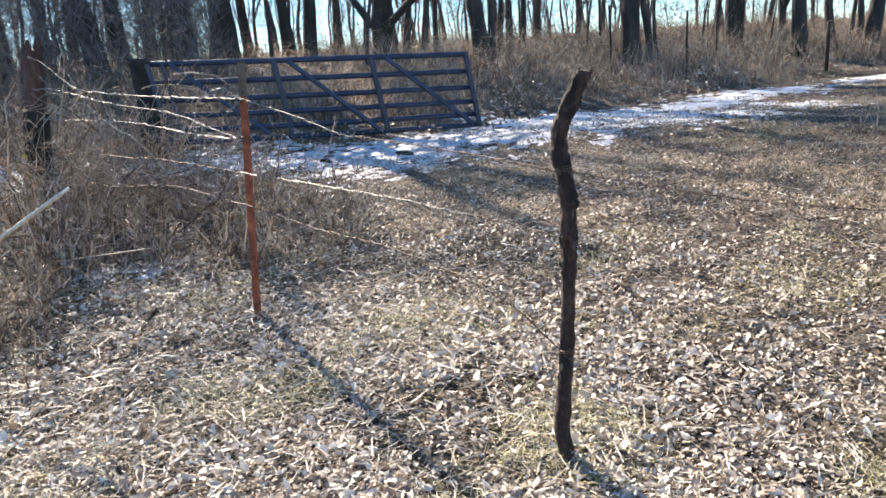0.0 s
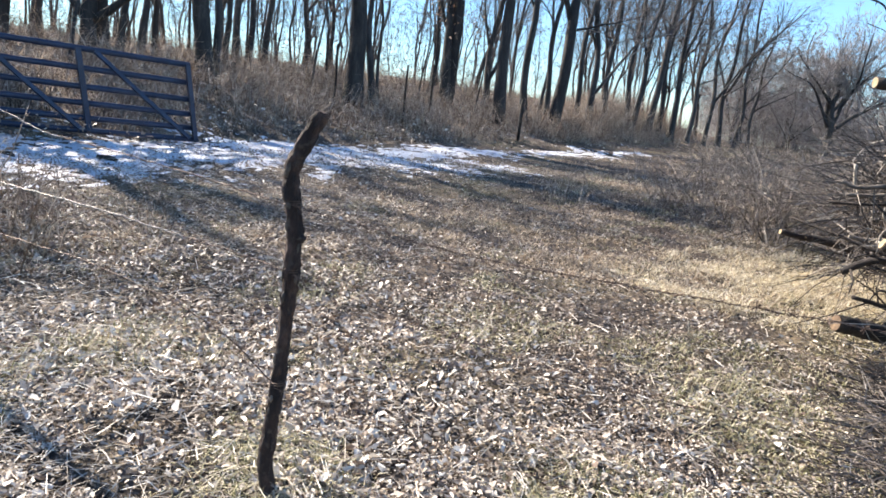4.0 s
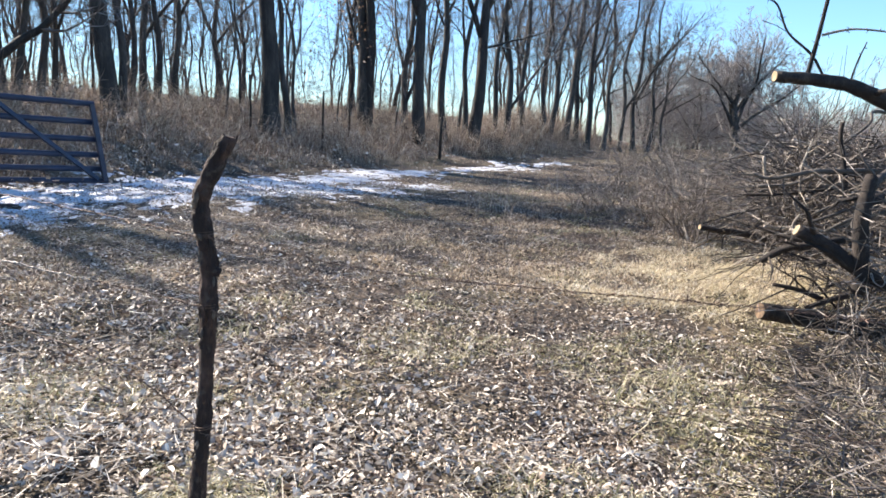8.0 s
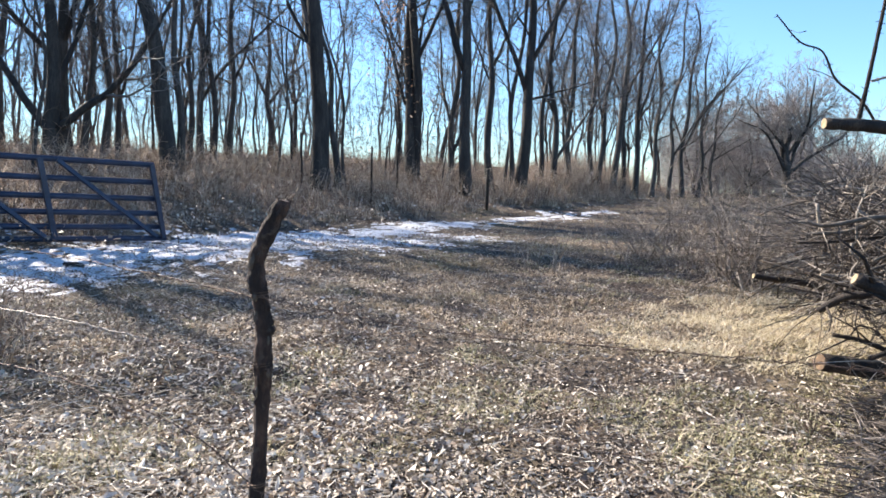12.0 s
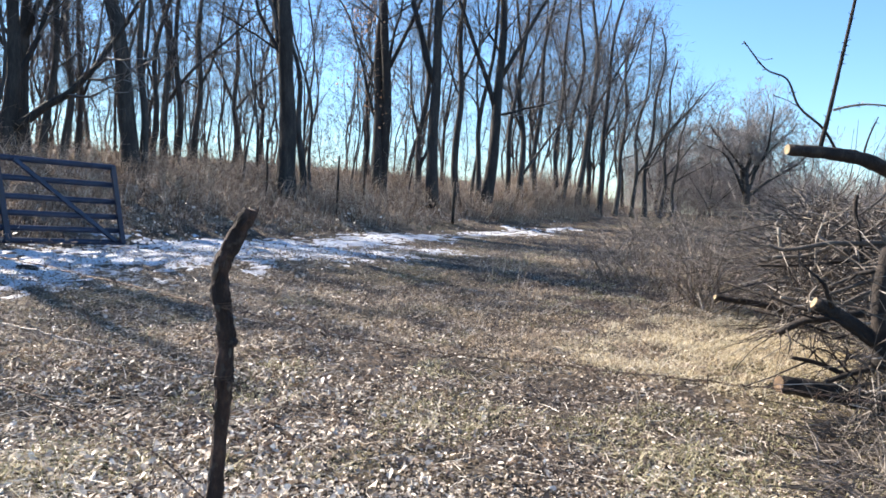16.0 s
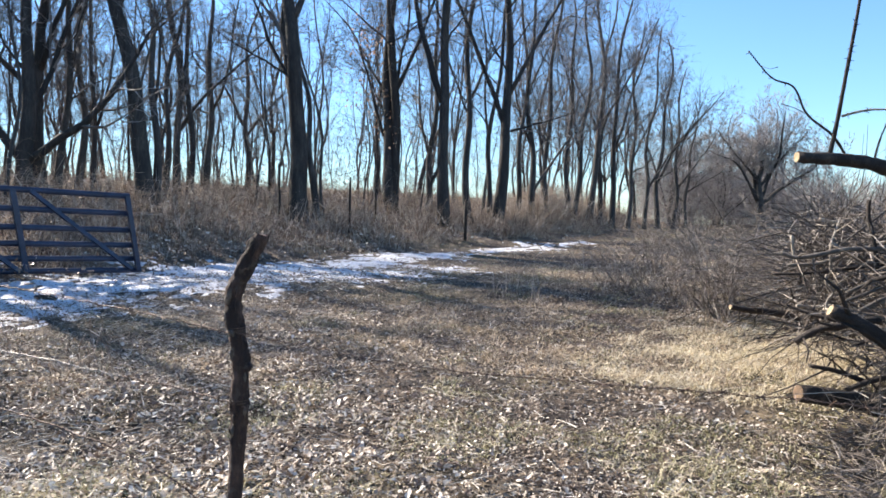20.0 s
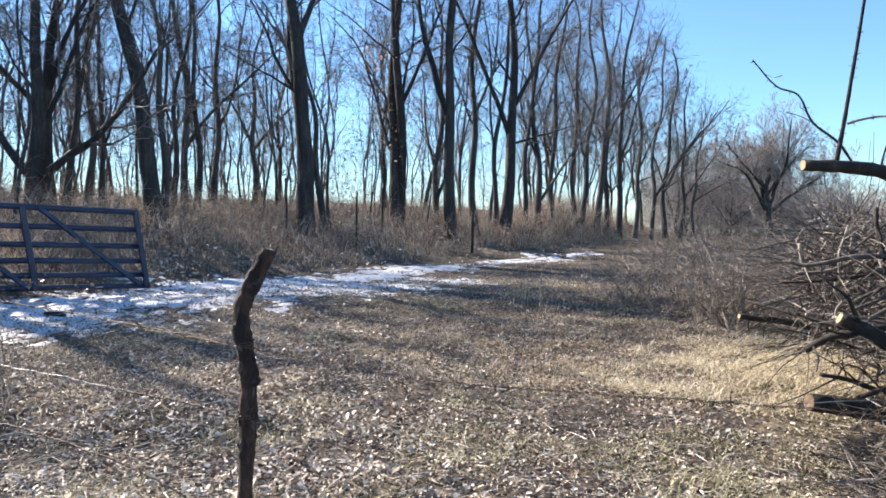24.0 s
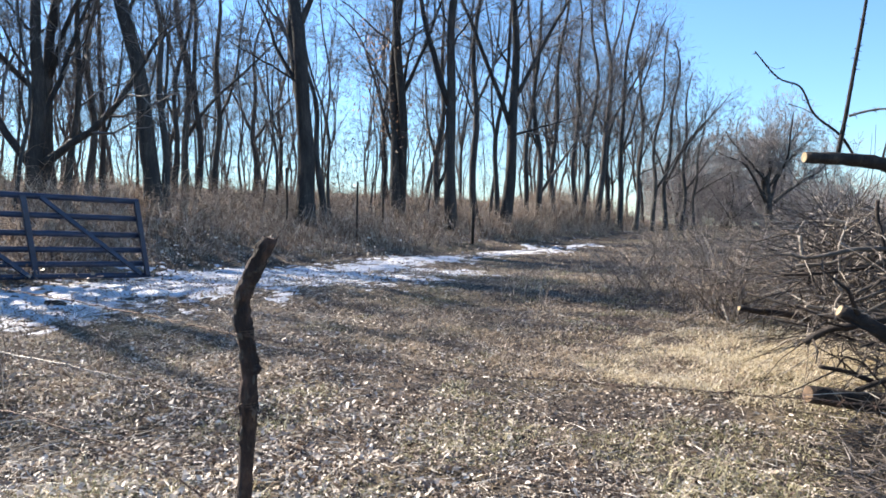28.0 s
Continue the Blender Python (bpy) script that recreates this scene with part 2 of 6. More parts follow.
DULL_CAP = worn("worn_paint_steel", [(0.3, (0.09, 0.065, 0.045)), (0.6, (0.17, 0.13, 0.09)), (0.8, (0.30, 0.25, 0.18))],
                20.0, 100.0, 0.7, 0.5, 0.003, metal=0.2)
BLUE = worn("weathered_blue_enamel", [(0.3, (0.012, 0.019, 0.042)), (0.55, (0.020, 0.032, 0.068)), (0.75, (0.038, 0.055, 0.10))],
            3.0, 70.0, 0.42, 0.15, 0.002, metal=0.1)
WIRE = worn("galvanised_wire", [(0.3, (0.20, 0.18, 0.16)), (0.6, (0.38, 0.35, 0.32)), (0.8, (0.55, 0.52, 0.49))],
            25.0, 150.0, 0.55, 0.3, 0.002, metal=0.6)
DARK_WIRE = worn("dark_brown_wire", [(0.3, (0.07, 0.045, 0.035)), (0.6, (0.15, 0.10, 0.075)), (0.8, (0.24, 0.19, 0.15))],
                 25.0, 150.0, 0.6, 0.3, 0.002, metal=0.5)
CLINGING = pieces("clinging_brown_leaves", [(0.0, (0.30, 0.16, 0.09)), (0.5, (0.46, 0.27, 0.16)), (1.0, (0.60, 0.40, 0.27))], 0.6, 0.4)
BRUSH = pieces("weathered_brush_twigs", [(0.0, (0.025, 0.019, 0.015)), (0.6, (0.085, 0.066, 0.053)), (0.9, (0.2, 0.17, 0.145)), (1.0, (0.46, 0.41, 0.36))], 0.7)
PALE_CANE = worn("bleached_cane", [(0.3, (0.45, 0.41, 0.35)), (0.6, (0.62, 0.58, 0.51)), (0.8, (0.74, 0.70, 0.63))], 12.0, 60.0, 0.6, 0.4, 0.004)
YELLOW = worn("yellow_plastic", [(0.3, (0.55, 0.48, 0.04)), (0.7, (0.75, 0.66, 0.08))], 30.0, 90.0, 0.5, 0.2, 0.002)

# ---- mesh tools ----


def part(name, mesh, parent=None, label=""):
    ob = new(name, mesh)
    if parent:
        ob.parent = parent
    return tagged(ob, label)


def thing(name, label, category, group="", at=(0, 0, 0), kind=""):
    ob = new(name)
    ob.location = at
    return tagged(ob, label, category, group, kind)


def mesh_of(name, verts, faces, material, smooth=False):
    verts, faces = np.asarray(verts, dtype=np.float32), np.asarray(faces, dtype=np.int32)
    me = bpy.data.meshes.new(name)
    count, sides = faces.shape
    me.vertices.add(len(verts))
    me.vertices.foreach_set("co", verts.ravel())
    me.loops.add(count * sides)
    me.loops.foreach_set("vertex_index", faces.ravel())
    me.polygons.add(count)
    me.polygons.foreach_set("loop_start", np.arange(0, count * sides, sides, dtype=np.int32))
    me.polygons.foreach_set("use_smooth", np.full(count, smooth))
    me.materials.append(material)
    me.update(calc_edges=True)
    return me


class Geo:
    """Collects triangles for one mesh."""

    def __init__(self):
        self.v, self.f, self.n = [], [], 0

    def add(self, verts, faces):
        self.v.append(np.asarray(verts, dtype=float))
        self.f.append(np.asarray(faces, dtype=int) + self.n)
        self.n += len(verts)

    def tube(self, path, radii, sides=8, rough=0.0, rng=None, caps=True, flat=1.0):
        p = np.asarray(path, dtype=float)
        r = np.asarray(radii, dtype=float)
        d = np.gradient(p, axis=0)
        d /= np.linalg.norm(d, axis=1)[:, None] + 1e-9
        u = np.cross(d[0], (0, 1, 0) if abs(d[0][1]) < 0.9 else (1, 0, 0))
        a = np.arange(sides) * 2 * math.pi / sides
        rings = []
        for k in range(len(p)):
            u = u - d[k] * (u @ d[k])
            u /= np.linalg.norm(u) + 1e-9
            w = np.cross(d[k], u)
            rr = np.full(sides, r[k])
            if rough:
                rr = rr * (1 + rough * rng.uniform(-1, 1, sides))
            rings.append(p[k] + np.outer(np.cos(a) * rr, u) + np.outer(np.sin(a) * rr * flat, w))
        v = np.concatenate(rings)
        f = []
        for k in range(len(p) - 1):
            for j in range(sides):
                a0, a1 = k * sides + j, k * sides + (j + 1) % sides
                f += [(a0, a1, a1 + sides), (a0, a1 + sides, a0 + sides)]
        if caps:
            v = np.concatenate([v, p[:1], p[-1:]])
            n, last = len(v), (len(p) - 1) * sides
            for j in range(sides):
                f += [(n - 2, (j + 1) % sides, j), (n - 1, last + j, last + (j + 1) % sides)]
        self.add(v, f)

    def sticks(self, a, b, ra, rb, sides=3):
        a, b = np.asarray(a, dtype=float), np.asarray(b, dtype=float)
        if not len(a):
            return
        ra, rb = np.broadcast_to(ra, len(a)), np.broadcast_to(rb, len(a))
        d = b - a
        d = d / (np.linalg.norm(d, axis=1)[:, None] + 1e-9)
        side = np.where(np.abs(d[:, 2:3]) > 0.9, np.array([[1.0, 0, 0]]), np.array([[0, 0, 1.0]]))
        u = np.cross(d, side)
        u /= np.linalg.norm(u, axis=1)[:, None] + 1e-9
        w = np.cross(d, u)
        v = np.empty((len(a), 2 * sides, 3))
        for j in range(sides):
            c, s = math.cos(2 * math.pi * j / sides), math.sin(2 * math.pi * j / sides)
            o = c * u + s * w
            v[:, j], v[:, sides + j] = a + o * ra[:, None], b + o * rb[:, None]
        f = []
        for j in range(sides):
            k = (j + 1) % sides
            f += [(j, k, sides + k), (j, sides + k, sides + j)]
        f = (np.array(f)[None] + (np.arange(len(a)) * 2 * sides)[:, None, None]).reshape(-1, 3)
        self.add(v.reshape(-1, 3), f)

    def ribbons(self, a, b, wide, rng):
        """Thin pointed strips, each turned at random about its length."""
        d = b - a
        u = np.cross(d, rng.normal(0, 1, d.shape))
        u = u / (np.linalg.norm(u, axis=1)[:, None] + 1e-9) * np.reshape(np.broadcast_to(wide, len(a)), (-1, 1)) * 0.5
        v = np.stack([a - u, a + u, b + u * 0.5, b - u * 0.5], 1).reshape(-1, 3)
        f = (np.array([(0, 1, 2), (0, 2, 3)])[None] + (np.arange(len(a)) * 4)[:, None, None]).reshape(-1, 3)
        self.add(v, f)

    def mesh(self, name, material, smooth=False):
        return mesh_of(name, np.concatenate(self.v), np.concatenate(self.f), material, smooth)


def box(geo, lo, hi):
    x0, y0, z0 = lo
    x1, y1, z1 = hi
    v = [(x, y, z) for z in (z0, z1) for y in (y0, y1) for x in (x0, x1)]
    q = [(0, 2, 3, 1), (4, 5, 7, 6), (0, 1, 5, 4), (2, 6, 7, 3), (0, 4, 6, 2), (1, 3, 7, 5)]
    geo.add(v, [t for a, b, c, d in q for t in ((a, b, c), (a, c, d))])


def bent(points, steps=6):
    """A smooth curve through the points."""
    p = [Vector(q) for q in points]
    p = [p[0] * 2 - p[1]] + p + [p[-1] * 2 - p[-2]]
    out = []
    for k in range(1, len(p) - 2):
        for s in range(steps):
            t = s / steps
            a, b, c, d = p[k - 1], p[k], p[k + 1], p[k + 2]
            out.append(0.5 * (2 * b + (c - a) * t + (2 * a - 5 * b + 4 * c - d) * t * t + (3 * b - a - 3 * c + d) * t ** 3))
    out.append(p[-2])
    return np.array([tuple(q) for q in out])


def polar(bearing, distance):
    """A place on the plan, by its bearing from straight ahead (degrees, right positive) and its distance."""
    return distance * math.sin(radians(bearing)), distance * math.cos(radians(bearing))


# ---- the lie of the land ----
TRACK = np.array([(-30, 0.0), (-16, 5.0), (-9, 8.0), (-6, 10.0), (-4.2, 13.2), (-2.2, 16.2), (1.0, 21.0), (4.5, 26.0), (9, 34), (16, 50),
                  (26, 75), (60, 140)], dtype=float)


def off_track(x, y):
    """Distance from the track's middle, positive on the wooded hill's side."""
    x, y = np.asarray(x, dtype=float), np.asarray(y, dtype=float)
    best, side = np.full(x.shape, 1e9), np.ones(x.shape)
    for (ax, ay), (bx, by) in zip(TRACK[:-1], TRACK[1:]):
        dx, dy = bx - ax, by - ay
        t = np.clip(((x - ax) * dx + (y - ay) * dy) / (dx * dx + dy * dy), 0, 1)
        ex, ey = x - ax - t * dx, y - ay - t * dy
        d = np.hypot(ex, ey)
        closer = d < best
        best = np.where(closer, d, best)
        side = np.where(closer, np.sign(dx * ey - dy * ex), side)
    return best * side


def lumps(x, y, size, seed):
    """Smooth unevenness between -1 and 1."""
    r = np.random.RandomState(seed)
    z = np.zeros(np.shape(x))
    for k in range(7):
        a, f, p = r.uniform(0, math.pi), r.uniform(0.6, 1.7) * 2 * math.pi / size, r.uniform(0, 6.3)
        z = z + np.sin((np.cos(a) * x + np.sin(a) * y) * f + p)
    return z / 4.0


def speckle(x, y, size, seed):
    """Blotchy unevenness between -1 and 1, without a direction."""
    table = np.random.RandomState(seed).uniform(-1, 1, (256, 256))
    u, v = np.asarray(x) / size, np.asarray(y) / size
    i, j = np.floor(u).astype(int), np.floor(v).astype(int)
    fu, fv = u - i, v - j
    fu, fv = fu * fu * (3 - 2 * fu), fv * fv * (3 - 2 * fv)
    i, j, i1, j1 = i % 256, j % 256, (i + 1) % 256, (j + 1) % 256
    return (table[i, j] * (1 - fu) + table[i1, j] * fu) * (1 - fv) + (table[i, j1] * (1 - fu) + table[i1, j1] * fu) * fv


def land(x, y):
    x, y = np.asarray(x, dtype=float), np.asarray(y, dtype=float)
    r = np.hypot(x, y)
    z = 0.0525 * np.clip(r - 5, 0, 8) + 0.022 * np.clip(r - 13, 0, 40)
    d = off_track(x, y)
    z = z + 2.3 * (1 - np.exp(-np.clip(d - 1.0, 0, None) / 10.0)) * np.clip((y + 10) / 15, 0, 1)
    z = z - 0.02 * np.clip(r - 60, 0, 200) - 0.045 * np.clip((5.5 - r) / 2.5, 0, 1)
    z = z + 0.05 * lumps(x, y, 4.0, 3) * np.clip((r - 4.5) / 6, 0.12, 1) + 0.018 * lumps(x, y, 0.9, 5)
    return z


def land_at(x, y):
    return float(land(x, y))


def build_ground():
    rings = np.concatenate([np.linspace(0, 14, 140), np.geomspace(14.1, 90, 100), np.geomspace(95, 1500, 25)])
    ahead = np.linspace(-70, 45, 260)
    behind = np.linspace(45, 290, 72)[1:-1]
    bearing = np.radians(np.concatenate([ahead, behind]))
    rr, bb = np.meshgrid(rings, bearing, indexing="ij")
    x, y = rr * np.sin(bb), rr * np.cos(bb)
    z = land(x, y) + 0.008 * lumps(x, y, 0.22, 9) * (rr < 16)
    nb = len(bearing)
    k, j = np.meshgrid(np.arange(len(rings) - 1), np.arange(nb), indexing="ij")
    a, b = k * nb + j, k * nb + (j + 1) % nb
    faces = np.stack([a, a + nb, b + nb, b], -1).reshape(-1, 4)
    ob = new("ground", mesh_of("ground", np.stack([x, y, z], -1).reshape(-1, 3), faces, GROUND, True))
    ob.data.materials.append(WOOD_FLOOR)
    ob.data.materials.append(PALE_FIELD)
    mid = faces[:, 0]
    fx, fy = x.ravel()[mid], y.ravel()[mid]
    wooded = (off_track(fx, fy) > 1.3 + 0.5 * lumps(fx, fy, 2.5, 12)) & (np.hypot(fx, fy) < 75) & (fy > 0)
    open_field = (off_track(fx, fy) > 27 + 2 * lumps(fx, fy, 8.0, 13)) & (fy > 0)
    ob.data.polygons.foreach_set("material_index", np.where(open_field, 2, wooded.astype(np.int32)))
    tagged(ob, "leaf-strewn winter pasture rising to a wooded hill", "ground", kind="structure")


def build_snow():
    """Thin snow lying in the track and in small hollows; it dips under the ground where it has melted."""
    def sheet(x0, x1, y0, y1, step, cover):
        xs, ys = np.arange(x0, x1, step), np.arange(y0, y1, step)
        x, y = np.meshgrid(xs, ys, indexing="ij")
        z = land(x, y) + np.clip(0.35 * cover(x, y), -0.05, 0.013)
        n = len(ys)
        k, j = np.meshgrid(np.arange(len(xs) - 1), np.arange(n - 1), indexing="ij")
        a = k * n + j
        f = np.stack([a, a + n, a + n + 1, a + 1], -1).reshape(-1, 4)
        v = np.stack([x, y, z], -1).reshape(-1, 3)
        keep = (cover(x, y).reshape(-1)[f].max(axis=1) > -0.05)
        f = f[keep]
        used = np.unique(f)
        remap = np.full(len(v), -1)
        remap[used] = np.arange(len(used))
        return v[used], remap[f]

    def ragged(x, y):
        return 0.03 * speckle(x, y, 1.6, 21) + 0.028 * speckle(x, y, 0.5, 22) + 0.03 * speckle(x, y, 0.21, 23) + 0.05 * speckle(x, y, 0.1, 24)

    def on_track(x, y):
        d = off_track(x, y) + np.interp(y, [9.5, 12.5], [0.35, 0.8])
        wide = 0.8 + 1.25 * np.exp(-((y - 12.8) / 2.6) ** 2) + 0.3 * lumps(x, y, 5.0, 25)
        wide = wide - 0.55 * np.clip((-4.6 - x) / 1.6, 0, 1)
        thin = 0.014 * np.clip(y - 13.2, 0, 5.5)
        return 0.026 - 0.06 * np.clip(np.abs(d) - wide, -0.75, 4) - thin + 1.3 * ragged(x, y)

    v, f = sheet(-14, 5, 5, 30, 0.047, on_track)
    snow = new("snow", mesh_of("snow", v, f, SNOW, True))
    tagged(snow, "thin melting snow lying along the rutted track", "snow", kind="stuff")

    def hollow(x, y):
        d = np.hypot((x + 4.75) / 0.3, (y - 3.95) / 0.4)
        return 0.035 - 0.05 * d + ragged(x, y)

    v, f = sheet(-6.6, -3.4, 2.6, 6.2, 0.05, hollow)
    patch = new("snow_patch", mesh_of("snow_patch", v, f, SNOW, True))
    tagged(patch, "small patch of old snow in the weeds", "snow", kind="stuff")


build_ground()
build_snow()

# ---- the woods ----


class Growth:
    """One bare tree: a trunk, its limbs, and the twigs of its crown."""

    def __init__(self, seed, fullness, least=0.0055, ends=2):
        self.rng = np.random.RandomState(seed)
        self.trunk, self.limbs, self.twigs, self.fine = Geo(), [], [], []
        self.full, self.least, self.ends = fullness, least, ends

    def line(self, start, way, length, steps, wander, rise):
        p, d, out = np.array(start, dtype=float), np.array(way, dtype=float), []
        d /= np.linalg.norm(d)
        out.append((p.copy(), d.copy()))
        for _ in range(steps):
            d = d + self.rng.normal(0, wander, 3)
            d[2] += rise
            d /= np.linalg.norm(d)
            p = p + d * length / steps
            out.append((p.copy(), d.copy()))
        return out

    def sideways(self, d, angle):
        t = np.cross(d, self.rng.normal(0, 1, 3))
        t /= np.linalg.norm(t) + 1e-9
        return d * math.cos(angle) + t * math.sin(angle)

    def twig(self, start, way, length, radius, level):
        steps = (0, 0, 5, 3, self.ends)[level]
        pts = self.line(start, way, length, steps, (0, 0, 0.13, 0.2, 0.24)[level], 0.05)
        for k in range(steps):
            r0, r1 = radius * (1 - 0.75 * k / steps), radius * (1 - 0.75 * (k + 1) / steps)
            (self.twigs if level == 2 else self.fine).append((*pts[k][0], *pts[k + 1][0], max(r0, self.least), max(r1, self.least * 0.75)))
        if level >= 4:
            return
        count = max(2, round((0, 0, 6, 4.5)[level] * self.full))
        for k in range(count):
            at = 0.25 + 0.75 * (k + self.rng.uniform(0, 1)) / count
            p, d = pts[min(steps, int(at * steps))]
            self.twig(p, self.sideways(d, self.rng.uniform(0.5, 1.0)), length * self.rng.uniform(0.45, 0.75) * (1.15 - 0.4 * at),
                      radius * 0.5, level + 1)

    def limb(self, start, way, length, radius, rise=0.025, wander=0.2, sprout=0.2):
        steps = 9
        pts = self.line(start, way, length, steps, wander, rise)
        g = Geo()
        radii = [radius * (1 - 0.8 * k / steps) for k in range(steps + 1)]
        g.tube([p for p, _ in pts], radii, 5, 0.06, self.rng)
        self.limbs.append(g)
        count = round(8 * self.full)
        for k in range(count):
            at = sprout + (1 - sprout) * (k + self.rng.uniform(0, 1)) / count
            j = min(steps, int(at * steps))
            p, d = pts[j]
            self.twig(p, self.sideways(d, self.rng.uniform(0.45, 0.9)), length * self.rng.uniform(0.3, 0.5) * (1.2 - 0.5 * at),
                      radii[j] * 0.55, 2)

    def stem(self, height, radius, lean=(0, 0), first=0.3, limbs=8, forks=(), spread=0.7, bow=(0, 0), top=0.22, reach=0.34, crook=1.0, lift=0.03):
        steps, pts = 18, []
        wob = self.rng.uniform(-1, 1, (2, 3))
        for k in range(steps + 1):
            t = k / steps
            w, c = height * 0.017, height * 0.009 * crook
            x = lean[0] * height * t + bow[0] * math.sin(math.pi * t) + w * math.sin(5 * t + 3 * wob[0][0]) * t * 2 + c * math.sin(15 * t + 3 * wob[0][1]) * min(1, 4 * t)
            y = lean[1] * height * t + bow[1] * math.sin(math.pi * t) + w * math.sin(6 * t + 3 * wob[1][0]) * t * 2 + c * math.sin(13 * t + 3 * wob[1][1]) * min(1, 4 * t)
            pts.append(np.array((x, y, height * t - 0.25)))
        radii = [radius * (1 - (1 - top) * (k / steps) ** 0.9) * (1 + 0.4 * math.exp(-k * 1.2)) for k in range(steps + 1)]
        self.trunk.tube(pts, radii, 10, 0.06, self.rng)

        def at(t):
            k = min(steps - 1, int(t * steps))
            f = t * steps - k
            return pts[k] * (1 - f) + pts[k + 1] * f, radii[k]

        for t, way, length, thick in forks:
            p, r = at(t)
            self.limb(p, way, length, r * thick, lift, 0.10 if lift > 0.02 else 0.15, 0.3)
        for k in range(limbs):
            t = first + (0.97 - first) * (k + self.rng.uniform(0, 0.9)) / limbs
            p, r = at(t)
            a = self.rng.uniform(0, 2 * math.pi)
            flat = spread * self.rng.uniform(0.5, 1.8)
            self.limb(p, (math.cos(a) * flat, math.sin(a) * flat, 1.0), height * reach * self.rng.uniform(0.5, 1.1) * (1.15 - 0.6 * t), r * self.rng.uniform(0.2, 0.4))

    def make(self, name, label, place, bark, group="trees of the wood", twig=None):
        ob = thing(name, label, "tree", group, place)
        part("trunk", self.trunk.mesh("trunk", bark, True), ob)
        for g in self.limbs:
            part("limb", g.mesh("limb", bark, True), ob)
        s = np.array(self.twigs)
        g = Geo()
        g.sticks(s[:, 0:3], s[:, 3:6], s[:, 6], s[:, 7])
        s = np.array(self.fine)
        g.ribbons(s[:, 0:3], s[:, 3:6], s[:, 6] * 1.9, self.rng)
        part("crown", g.mesh("crown", twig or TWIG), ob, "fine bare twigs")
        return ob


def rooted(bearing, distance):
    x, y = polar(bearing, distance)
    return (x, y, land_at(x, y))


